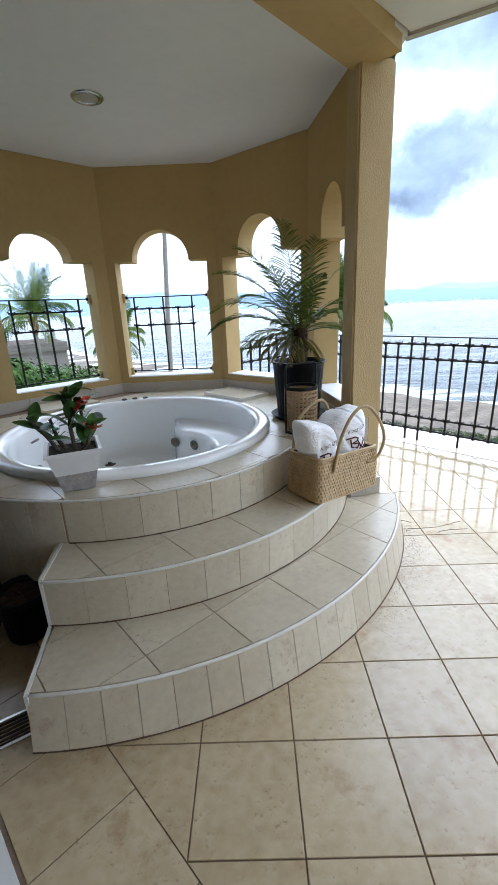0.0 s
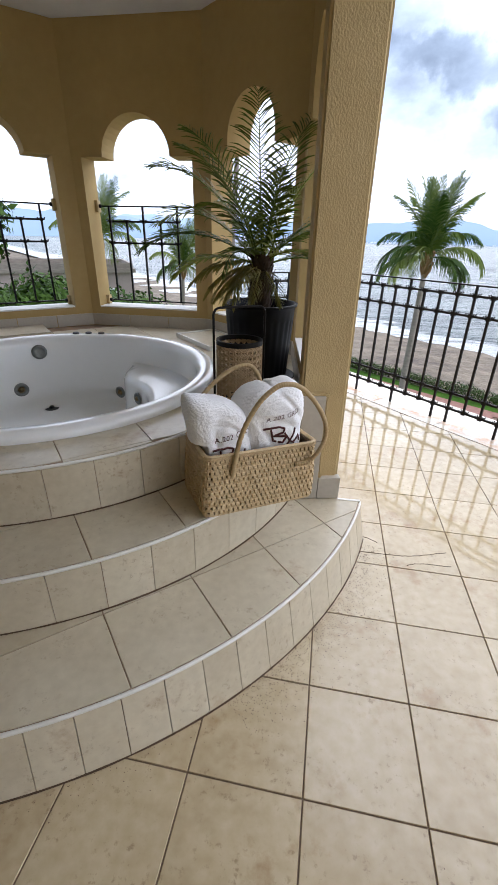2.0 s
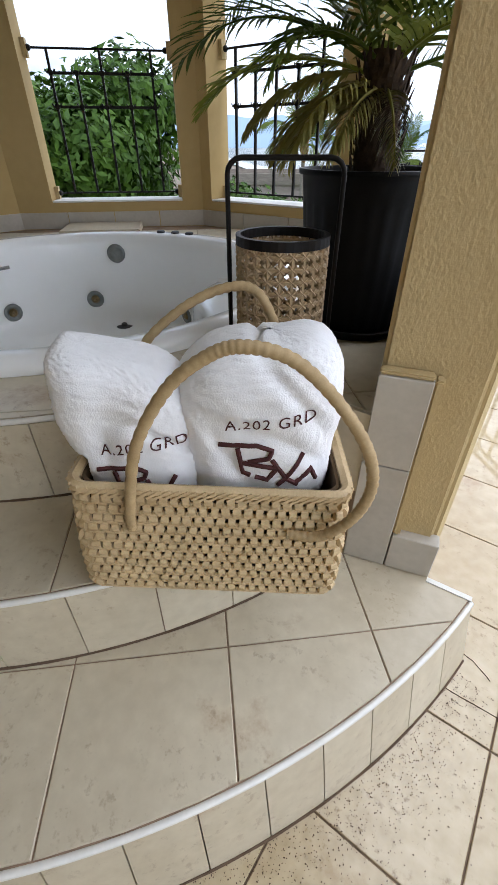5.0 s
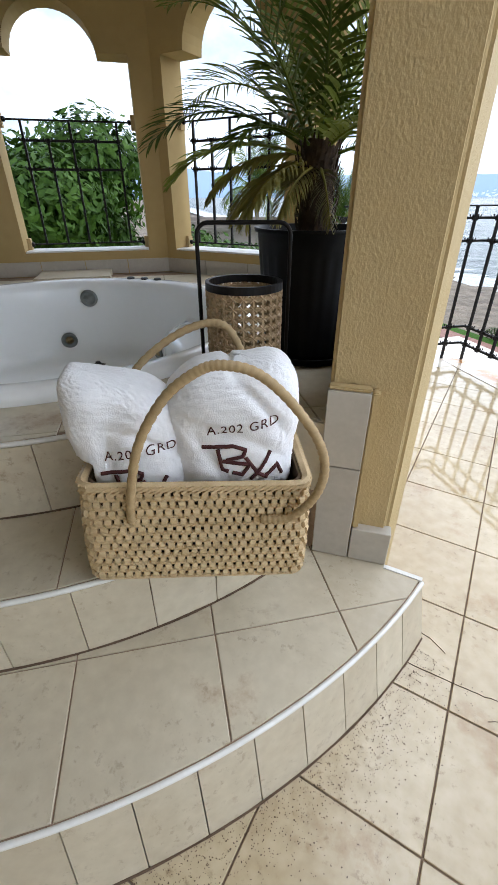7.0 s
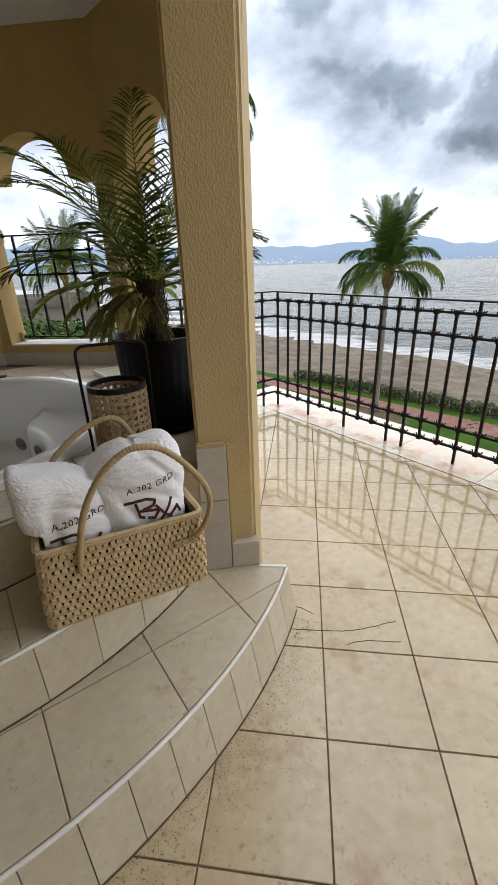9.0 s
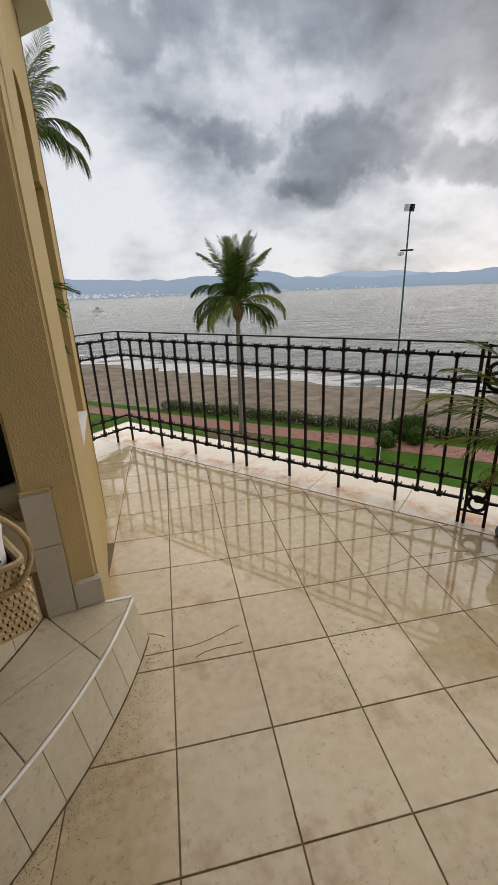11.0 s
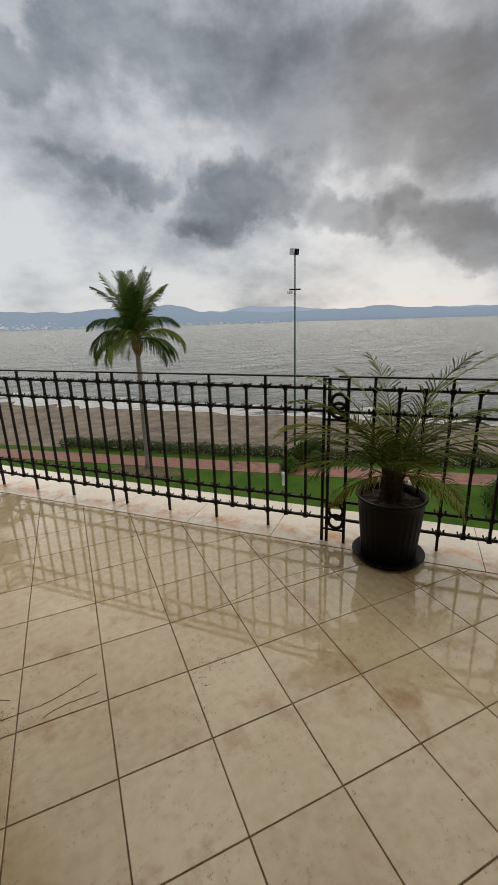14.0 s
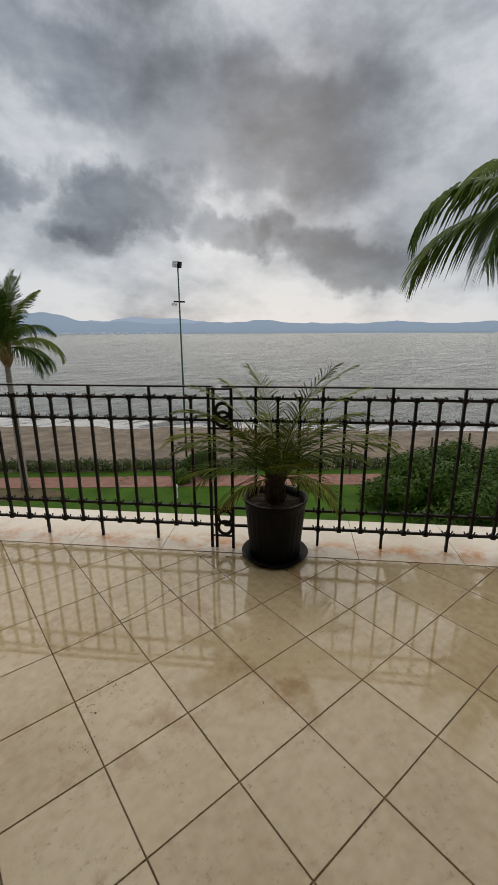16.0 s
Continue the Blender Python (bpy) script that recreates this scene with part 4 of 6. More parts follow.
# ---- pots and plants ----
def pot(parent, r_top, r_bot, h, ribs=28, saucer=None):
    bm = bmesh.new()
    n = ribs * 4
    prof = [(r_bot, 0.012, 0), (r_bot + 0.004, 0.03, 1), (r_bot + (r_top - r_bot) * 0.80, h * 0.80, 1), (r_bot + (r_top - r_bot) * 0.86, h * 0.83, 0), (r_top, h * 0.965, 0), (r_top + 0.010, h * 0.972, 0), (r_top + 0.011, h, 0), (r_top - 0.003, h, 0), (r_top - 0.012, h * 0.9, 0), (r_bot - 0.004, 0.03, 0)]
    rows = []
    for r, z, k in prof:
        rows.append([bm.verts.new(((r + (0.0022 * math.cos(ribs * 2 * math.pi * i / n) if k else 0)) * math.cos(2 * math.pi * i / n), (r + (0.0022 * math.cos(ribs * 2 * math.pi * i / n) if k else 0)) * math.sin(2 * math.pi * i / n), z)) for i in range(n)])
    for a, b in zip(rows, rows[1:]):
        for i in range(n):
            bm.faces.new((a[i], a[(i + 1) % n], b[(i + 1) % n], b[i]))
    bm.faces.new(rows[0][::-1])
    part("pot", bm, BLACKPOT, parent, "ribbed black plastic nursery pot", smooth=True)
    bm = bmesh.new()
    revolve(bm, [(0.0, h * 0.90), (r_top * 0.3, h * 0.905), (r_top * 0.6, h * 0.893), (r_top - 0.01, h * 0.885)], 24)
    for v in bm.verts:
        v.co.z += random.uniform(-0.008, 0.012)
    part("soil", bm, SOIL, parent, "dark potting soil")
    if saucer:
        bm = bmesh.new()
        revolve(bm, [(0.0, 0.002), (saucer - 0.02, 0.001), (saucer, 0.028), (saucer + 0.005, 0.03), (saucer - 0.004, 0.03), (saucer - 0.022, 0.011), (0.0, 0.010)], 40)
        part("saucer", bm, BLACKPOT, parent, "black plastic saucer", smooth=True)


def frond_mesh(name, length, rise, droop, pairs, leaf, mat, width=0.008, rachis=0.006, hang=0.25, tilt=0.5, fold=0.25):
    """A feather leaf along +x: an arching rachis with two rows of narrow pointed leaflets."""
    bm = bmesh.new()
    n = 14
    pts = []
    p, a = Vector((0, 0, 0)), radians(rise)
    for i in range(n + 1):
        pts.append(p.copy())
        a -= radians(droop) / n * (0.4 + 1.2 * i / n)
        p = p + Vector((math.cos(a), 0, math.sin(a))) * (length / n)
    tube(bm, pts, [rachis * (1 - 0.85 * i / n) for i in range(n + 1)], 5)
    for k in range(pairs):
        f = 0.14 + 0.86 * k / (pairs - 1)
        x = f * n
        i = min(n - 1, int(x))
        q = pts[i].lerp(pts[i + 1], x - i)
        d = (pts[i + 1] - pts[i]).normalized()
        ll = leaf * (math.sin(math.pi * min(1.0, 0.22 + 0.74 * f)) ** 0.7) * random.uniform(0.85, 1.12)
        for side in (-1, 1):
            out = Vector((0, side, 0))
            nrm = d.cross(Vector((0, 1, 0)))
            nrm = -nrm if nrm.z < 0 else nrm
            ahead = tilt + 0.5 * f + random.uniform(-0.12, 0.12)
            w = (out * math.cos(ahead) + d * math.sin(ahead) + nrm * (fold + random.uniform(-0.15, 0.15))).normalized()
            wd = width * random.uniform(0.8, 1.15)
            across = (d + Vector((0, 0, 0.5))).normalized() * wd * 0.5
            prev = None
            for f_, wide in ((0.0, 0.55), (0.33, 1.0), (0.68, 0.8), (1.0, 0.0)):
                c = q + w * ll * f_ * (1 - 0.22 * min(1.5, hang) * f_) - Vector((0, 0, hang * ll * 0.62 * f_ * f_))
                cur = [bm.verts.new(c - across * wide), bm.verts.new(c + across * wide)] if wide else [bm.verts.new(c)]
                if prev:
                    bm.faces.new((prev[0], prev[1], cur[1], cur[0]) if wide else (prev[0], prev[1], cur[0]))
                prev = cur
    me = bpy.data.meshes.new(name)
    bm.normal_update()
    bm.to_mesh(me)
    bm.free()
    me.materials.append(mat)
    return me


def fibrous_trunk(parent, z0, z1, r):
    bm = bmesh.new()
    n = 12
    tube(bm, [(0.004 * math.sin(k), 0.004 * math.cos(2 * k), z0 - 0.02 + (z1 - z0 + 0.02) * k / n) for k in range(n + 1)], [r * (0.82 + 0.06 * math.sin(2.3 * k)) * (1 - 0.012 * k) for k in range(n + 1)], 12)
    part("trunk", bm, TRUNK, parent, "shaggy brown trunk with old leaf stubs")
    bm = bmesh.new()
    for k in range(150):
        a, z = k * 2.39996, z0 + (z1 - z0) * (k / 150) * 0.95
        o, side = Vector((math.cos(a), math.sin(a), 0)), Vector((-math.sin(a), math.cos(a), 0))
        b = o * r * 0.74 + Vector((0, 0, z))
        out = random.uniform(0.012, 0.03)
        mid = b + o * out * 0.7 + Vector((0, 0, 0.022)) + side * random.uniform(-0.004, 0.004)
        tip = b + o * out + Vector((0, 0, random.uniform(0.045, 0.07))) + side * random.uniform(-0.008, 0.008)
        w = random.uniform(0.006, 0.011)
        v = [bm.verts.new(c) for c in (b - side * w, b + side * w, mid + side * w * 0.7, tip, mid - side * w * 0.7, mid - o * 0.007)]
        bm.faces.new((v[0], v[1], v[2], v[4]))
        bm.faces.new((v[4], v[2], v[3]))
        bm.faces.new((v[2], v[5], v[3]))
        bm.faces.new((v[5], v[4], v[3]))
    tagged(part("leaf_sheath", bm, TRUNK, parent, "frayed brown leaf bases"), kind="stuff")


def date_palm(at, r_pot, h_pot, saucer, trunk, fronds, seed, label, grow=0.86, limp=0.42):
    random.seed(seed)
    t = thing("potted_palm", label, "potted palm", at)
    pot(t, r_pot, r_pot * 0.80, h_pot, saucer=saucer)
    z0 = h_pot * 0.88
    fibrous_trunk(t, z0, z0 + trunk, 0.066)
    for turn, rise, droop, length in fronds:
        dry = rise < 10
        length *= grow
        me = frond_mesh("frond", length, rise, droop, 36, length * 0.30, FROND_DRY if dry else FROND, width=0.0092, rachis=0.006, hang=limp if not dry else 0.8)
        ob = new("frond", me)
        ob.parent = t
        ob.matrix_basis = pose(0.02 * math.cos(radians(turn)), 0.02 * math.sin(radians(turn)), z0 + trunk * random.uniform(0.75, 1.0), random.uniform(-12, 12), 0, turn)
        if dry:
            ob["label"] = "yellowing drooping frond"
    return t


date_palm(pose(0.24, 3.30, H3), 0.185, 0.415, 0.20, 0.27,
          [(100, 84, 40, 0.95), (150, 78, 55, 0.85), (230, 70, 60, 0.80), (60, 80, 50, 0.95), (170, 52, 85, 0.80), (188, 34, 75, 0.74), (140, 60, 90, 0.70), (250, 30, 95, 0.45),
           (212, 20, 70, 0.55), (195, 5, 60, 0.45), (235, -8, 55, 0.34), (262, -20, 40, 0.30), (280, 68, 50, 0.55), (80, 66, 60, 0.72), (110, 30, 70, 0.5), (350, 74, 35, 0.62), (178, 66, 70, 0.85),
           (248, -2, 70, 0.40), (222, -16, 45, 0.36), (275, -4, 60, 0.34), (15, 58, 85, 0.66), (-12, 46, 80, 0.60), (40, 40, 80, 0.58), (5, 22, 75, 0.5), (330, 30, 80, 0.42), (300, -14, 50, 0.32), (190, -12, 50, 0.38)], 5,
          "tall feathery date palm in a ribbed black plastic pot on deck")
date_palm(pose(3.05, 2.99, 0.0), 0.198, 0.41, 0.215, 0.20,
          [(95, 84, 50, 0.80), (150, 76, 60, 0.80), (310, 82, 55, 0.84), (335, 62, 75, 0.74), (352, 52, 72, 0.70), (165, 58, 75, 0.72), (140, 44, 70, 0.68), (205, 72, 70, 0.62), (20, 66, 70, 0.66), (60, 60, 70, 0.66),
           (325, 40, 75, 0.62), (180, 40, 80, 0.62), (120, 82, 60, 0.76), (285, 84, 45, 0.80), (325, 72, 60, 0.82), (165, 66, 70, 0.78), (225, 62, 80, 0.5), (330, 8, 70, 0.42), (170, 6, 70, 0.42), (152, 30, 60, 0.6), (300, 56, 85, 0.8), (318, 48, 90, 0.82), (340, 34, 80, 0.72), (130, 54, 95, 0.82), (110, 62, 80, 0.75), (250, 46, 95, 0.6), (270, 30, 90, 0.55), (5, 30, 90, 0.6), (308, -8, 50, 0.42)], 9,
          "bushy young date palm in a black pot with saucer on terrace", 1.0, 0.42)
random.seed(21)
for x, y, r, h in ((-1.21, 1.88, 0.115, 0.25), (-1.48, 1.88, 0.13, 0.28)):
    p = thing("plant_pot", "black plastic plant pot on floor in shade beside steps", "plant pot", pose(x, y, 0.0), group="pots beside the steps")
    pot(p, r, r * 0.8, h)

# crown-of-thorns plant in a white square pot
cp = thing("crown_of_thorns", "flowering thorny plant with red blooms in a white square pot", "potted plant", pose(-0.965, 2.125, H3, 0, 0, 24) @ Matrix.Scale(1.1, 4))
bm = bmesh.new()
levels = [(0.062, 0.002), (0.066, 0.01), (0.082, 0.085)]
for i, (a, b) in enumerate(zip(levels, levels[1:])):
    lo = [bm.verts.new((sx_ * a[0], sy_ * a[0], a[1])) for sx_, sy_ in ((-1, -1), (1, -1), (1, 1), (-1, 1))]
    hi = [bm.verts.new((sx_ * b[0], sy_ * b[0], b[1])) for sx_, sy_ in ((-1, -1), (1, -1), (1, 1), (-1, 1))]
    for k in range(4):
        bm.faces.new((lo[k], lo[(k + 1) % 4], hi[(k + 1) % 4], hi[k]))
part("pot_base", bm, material("carved_stone_band", (0.22, 0.20, 0.18), (0.42, 0.39, 0.36), 25, 0.8, 0.01, 70), cp, "rough carved grey stone band")
bm = bmesh.new()
levels = [(0.082, 0.085), (0.104, 0.172), (0.113, 0.174), (0.113, 0.188), (0.100, 0.188), (0.094, 0.16)]
rows = [[bm.verts.new((sx_ * r, sy_ * r, z)) for sx_, sy_ in ((-1, -1), (1, -1), (1, 1), (-1, 1))] for r, z in levels]
for a, b in zip(rows, rows[1:]):
    for k in range(4):
        bm.faces.new((a[k], a[(k + 1) % 4], b[(k + 1) % 4], b[k]))
part("pot", bm, material("white_glazed_clay", (0.66, 0.64, 0.62), (0.76, 0.74, 0.72), 9, 0.45), cp)
bm = bmesh.new()
box(bm, (-0.097, -0.097, 0.15), (0.097, 0.097, 0.168))
for v in bm.verts:
    v.co.z += random.uniform(-0.004, 0.004)
part("soil", bm, SOIL, cp)
STEM = material("thorny_stem", (0.05, 0.04, 0.03), (0.12, 0.095, 0.07), 40, 0.8)
THICKLEAF = material("glossy_thick_leaf", (0.03, 0.085, 0.012), (0.085, 0.19, 0.03), 12, 0.35, spread=0.4)
BLOOM = material("red_bloom", (0.35, 0.02, 0.015), (0.55, 0.07, 0.03), 20, 0.5, spread=0.3)


def leaf_bm(length, width, curl=0.2, seg=5):
    bm = bmesh.new()
    rows = []
    for i in range(seg + 1):
        f = i / seg
        w = width * math.sin(math.pi * min(0.96, 0.12 + 0.84 * f)) ** 0.8 / 2
        z = curl * length * (f - f * f) - curl * length * 0.35 * f
        rows.append([bm.verts.new((length * f, -w, z + 0.18 * w)), bm.verts.new((length * f, 0, z)), bm.verts.new((length * f, w, z + 0.18 * w))])
    for a, b in zip(rows, rows[1:]):
        for k in range(2):
            bm.faces.new((a[k], a[k + 1], b[k + 1], b[k]))
    return bm


def as_mesh(name, bm, mat):
    me = bpy.data.meshes.new(name)
    bm.normal_update()
    bm.to_mesh(me)
    bm.free()
    me.materials.append(mat)
    return me


LEAFMESH = as_mesh("leaf", leaf_bm(0.10, 0.050), THICKLEAF)
LEAFSMALL = as_mesh("leaf", leaf_bm(0.065, 0.034), THICKLEAF)
bm = bmesh.new()
for k in range(4):
    q = leaf_bm(0.022, 0.026, 0.3, 3)
    bmesh.ops.transform(q, matrix=pose(0, 0, 0, 0, -25, 90 * k), verts=q.verts)
    tmp = bpy.data.meshes.new("petal")
    q.to_mesh(tmp)
    q.free()
    bm.from_mesh(tmp)
BLOOMMESH = as_mesh("bloom", bm, BLOOM)
random.seed(4)
STEMS = [((0.01, 0.0), (0.02, 0.01, 0.40), 14), ((-0.05, 0.02), (-0.15, 0.02, 0.30), 9), ((0.02, -0.02), (0.09, -0.05, 0.25), 7), ((-0.02, 0.03), (-0.07, 0.06, 0.27), 6), ((0.04, 0.03), (0.06, 0.05, 0.33), 8)]
for (bx, by), tip, leaves in STEMS:
    a, e = Vector((bx, by, 0.15)), Vector(tip) + Vector((0, 0, 0.03))
    mid = (a + e) / 2 + Vector((random.uniform(-0.02, 0.02), random.uniform(-0.02, 0.02), -0.02))
    bm = bmesh.new()
    pts = [a.lerp(mid, k / 4) if k < 4 else mid.lerp(e, (k - 4) / 4) for k in range(9)]
    tube(bm, pts, [0.010 - 0.0004 * k for k in range(9)], 7)
    for k in range(26):
        q = pts[int(random.random() * 8)]
        d = Vector((random.uniform(-1, 1), random.uniform(-1, 1), 0.3)).normalized()
        tube(bm, [q, q + d * 0.022], [0.002, 0.0004], 3)
    part("stem", bm, STEM, cp, "thorny brown stem")
    for k in range(leaves):
        f = 1.0 - 0.55 * (k / leaves) ** 1.4
        q = pts[min(8, int(f * 8))]
        ob = new("leaf", LEAFMESH if random.random() < 0.55 else LEAFSMALL)
        ob.parent = cp
        ob.matrix_basis = pose(q.x, q.y, q.z, random.uniform(-30, 30), random.uniform(-65, 10), k * 137 + random.uniform(-20, 20))
for x, y, z in ((0.06, -0.03, 0.375), (0.075, -0.01, 0.36), (0.05, -0.05, 0.355), (0.085, -0.04, 0.385), (0.10, -0.06, 0.275), (0.085, -0.075, 0.265), (0.12, -0.05, 0.262), (0.07, -0.06, 0.28), (0.11, -0.075, 0.27)):
    ob = new("bloom", BLOOMMESH)
    ob.parent = cp
    ob.matrix_basis = pose(x, y, z, random.uniform(-40, 40), random.uniform(-40, 40), random.uniform(0, 90))

# ---- cane lantern ----
LR, LH = 0.100, 0.295
lan = thing("cane_lantern", "cylindrical woven cane lantern with black metal frame and handle", "lantern", pose(0.212, 2.903, H3))
bm = bmesh.new()
CN, CR = 24, 10
for k in range(CN):
    a0 = 2 * math.pi * k / CN
    tube(bm, [(LR * math.cos(a0), LR * math.sin(a0), 0.012), (LR * math.cos(a0), LR * math.sin(a0), LH - 0.008)], 0.0055, 5)
for k in range(CR + 1):
    z = 0.02 + (LH - 0.04) * k / CR
    tube(bm, [(LR * math.cos(2 * math.pi * i / 48), LR * math.sin(2 * math.pi * i / 48), z) for i in range(48)], 0.0055, 5, close=True)
for k in range(CN):
    for j in range(CR + 1):
        a0, z = 2 * math.pi * k / CN, 0.02 + (LH - 0.04) * j / CR
        q = LR + 0.003
        for sgn in (-1, 1):
            tube(bm, [(q * math.cos(a0 - 0.09), q * math.sin(a0 - 0.09), z - 0.0085 * sgn), (q * math.cos(a0 + 0.09), q * math.sin(a0 + 0.09), z + 0.0085 * sgn)], 0.0038, 4)
cane = part("cane_weave", bm, CANE, lan, "open cane webbing with round holes")
tagged(cane, kind="stuff")
for z in (0.008, LH):
    bm = bmesh.new()
    revolve(bm, [(LR - 0.005, z - 0.010), (LR + 0.006, z - 0.010), (LR + 0.006, z + 0.010), (LR - 0.005, z + 0.010), (LR - 0.005, z - 0.010)], 40)
    part("rim", bm, IRON, lan, "black metal hoop")
bm = bmesh.new()
revolve(bm, [(0.0, 0.004), (LR - 0.004, 0.004), (LR - 0.004, 0.010), (0.0, 0.010)], 32)
part("base", bm, IRON, lan)
bm = bmesh.new()
hw, top = 0.122, 0.445
arch_pts = [(-hw, 0, 0.005), (-hw, 0, top - 0.03)] + [(-hw + 0.03 - 0.03 * math.cos(k * math.pi / 8), 0, top - 0.03 + 0.03 * math.sin(k * math.pi / 8)) for k in range(1, 5)]
arch_pts += [(-x, y, z) for x, y, z in arch_pts[::-1]]
q = Matrix.Rotation(radians(32), 4, "Z")
tube(bm, [q @ Vector(p) for p in arch_pts], 0.0055, 8)
part("handle", bm, IRON, lan, "black bent rod handle", smooth=True)

# ---- straw basket with towels ----
BL, BD, BH = 0.449, 0.247, 0.245
BASKET_AT = pose(0.342, 2.476, H2 - 0.003, -1.5, 2, 34.7)
basket = thing("straw_basket", "rectangular woven straw basket with two loop handles, holding towels", "basket", BASKET_AT)


def rounded(l, d, r, n=6):
    out = []
    for sx_, sy_, a0 in ((1, 1, 0), (-1, 1, 90), (-1, -1, 180), (1, -1, 270)):
        out += [(sx_ * (l / 2 - r) + r * math.cos(radians(a0 + 90 * k / n)), sy_ * (d / 2 - r) + r * math.sin(radians(a0 + 90 * k / n))) for k in range(n + 1)]
    return out


def ring_point(l, d, r, f):
    """The point at share f round a rounded rectangle, and the outward direction."""
    pts = rounded(l, d, r)
    seg = [math.dist(a, b) for a, b in zip(pts, pts[1:] + pts[:1])]
    s = f * sum(seg)
    for (a, b), g in zip(zip(pts, pts[1:] + pts[:1]), seg):
        if s <= g + 1e-9:
            k = s / g if g else 0
            n = Vector((b[1] - a[1], a[0] - b[0])).normalized() if g else Vector((1, 0))
            return (a[0] + (b[0] - a[0]) * k, a[1] + (b[1] - a[1]) * k), n
        s -= g
    return pts[0], Vector((1, 0))


def flare(z):
    return 0.005 - 0.008 * z / BH + 0.004 * math.sin(math.pi * z / BH)


# dark inner shell, its colour standing for the shade behind the stitches
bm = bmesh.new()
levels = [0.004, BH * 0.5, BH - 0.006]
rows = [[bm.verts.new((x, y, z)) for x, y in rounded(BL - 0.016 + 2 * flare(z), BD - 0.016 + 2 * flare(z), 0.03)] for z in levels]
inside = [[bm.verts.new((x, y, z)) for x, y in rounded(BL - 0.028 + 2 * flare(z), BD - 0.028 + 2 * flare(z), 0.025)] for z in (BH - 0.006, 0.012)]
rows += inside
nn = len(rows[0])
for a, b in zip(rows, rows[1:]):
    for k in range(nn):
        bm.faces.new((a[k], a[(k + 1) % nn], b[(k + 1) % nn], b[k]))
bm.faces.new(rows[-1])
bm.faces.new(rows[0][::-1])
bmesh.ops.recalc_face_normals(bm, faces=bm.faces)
part("gap_shade_shell", bm, GAP_SHADE, basket, "dark shell painted as shade in the gaps behind the weave")
ROWS_N, COLS_N = 11, 74
bm = bmesh.new()
pitch = (BH - 0.022) / ROWS_N
for row in range(ROWS_N):
    z = 0.006 + pitch * (row + 0.5)
    l, d = BL + 2 * flare(z), BD + 2 * flare(z)
    tube(bm, [(*p, z - pitch * 0.5 + 0.0008 * math.sin(i * 1.7 + row)) for i, p in enumerate(rounded(l - 0.002, d - 0.002, 0.024, 5))], 0.0058, 5, close=True)
part("weave_strand", bm, SEAGRASS, basket, "horizontal straw strands")["kind"] = "stuff"
bm = bmesh.new()
random.seed(31)
for row in range(ROWS_N):
    for col in range(COLS_N):
        f = ((col + 0.5 * (row % 2)) / COLS_N) % 1.0
        z = 0.006 + pitch * (row + 0.5)
        (x, y), n = ring_point(BL + 2 * flare(z), BD + 2 * flare(z), 0.024, f)
        t = Vector((-n.y, n.x))
        w = 0.0067 * random.uniform(0.88, 1.12)
        lean = random.uniform(-0.0012, 0.0012)
        sec = [(-0.66, -0.004), (-0.36, 0.0045), (0.0, 0.0072), (0.36, 0.005), (0.66, -0.004)]
        va, vb = [], []
        for h, o in sec:
            c = Vector((x, y)) + n * o + t * lean * h * 2
            va.append(bm.verts.new((*(c - t * w), z + h * pitch)))
            vb.append(bm.verts.new((*(c + t * w), z + h * pitch)))
        for k in range(4):
            bm.faces.new((va[k], vb[k], vb[k + 1], va[k + 1]))
        bm.faces.new(va[::-1])
        bm.faces.new(vb)
bmesh.ops.recalc_face_normals(bm, faces=bm.faces)
tagged(part("weave_stitch", bm, SEAGRASS, basket, "upright straw stitches"), kind="stuff")
# braided rim
bm = bmesh.new()
for k in range(96):
    f0, f1 = k / 96, (k + 1.7) / 96 % 1.0
    (x0, y0), n0 = ring_point(BL + 0.006, BD + 0.006, 0.026, f0)
    (x1, y1), n1 = ring_point(BL + 0.006, BD + 0.006, 0.026, f1)
    bar(bm, (x0 + n0.x * 0.0005, y0 + n0.y * 0.0005, BH - 0.017), (x1 + n1.x * 0.0005, y1 + n1.y * 0.0005, BH - 0.001), 0.0045, 0.012, (n0.x, n0.y, 0))
tube(bm, [(x, y, BH - 0.006) for x, y in rounded(BL - 0.002, BD - 0.002, 0.026)], 0.0105, 6, close=True)
tagged(part("braided_rim", bm, SEAGRASS, basket, "braided straw rim"), kind="stuff")


def loop_handle(pts, wraps):
    """A thick bent handle wound with straw."""
    def at(f):
        n = len(pts) - 1
        x = f * n
        i = min(n - 1, int(x))
        k = x - i
        p = [Vector(pts[max(0, min(n, j))]) for j in (i - 1, i, i + 1, i + 2)]
        return 0.5 * (2 * p[1] + (p[2] - p[0]) * k + (2 * p[0] - 5 * p[1] + 4 * p[2] - p[3]) * k * k + (3 * p[1] - p[0] - 3 * p[2] + p[3]) * k ** 3)
    bm = bmesh.new()
    m = wraps * 4
    tube(bm, [at(i / m) for i in range(m + 1)], [0.0088 + (0.0005, 0.0002, -0.0009, 0.0002)[i % 4] for i in range(m + 1)], 9)
    part("handle", bm, ROPE, basket, "bent handle wound with straw", smooth=True)


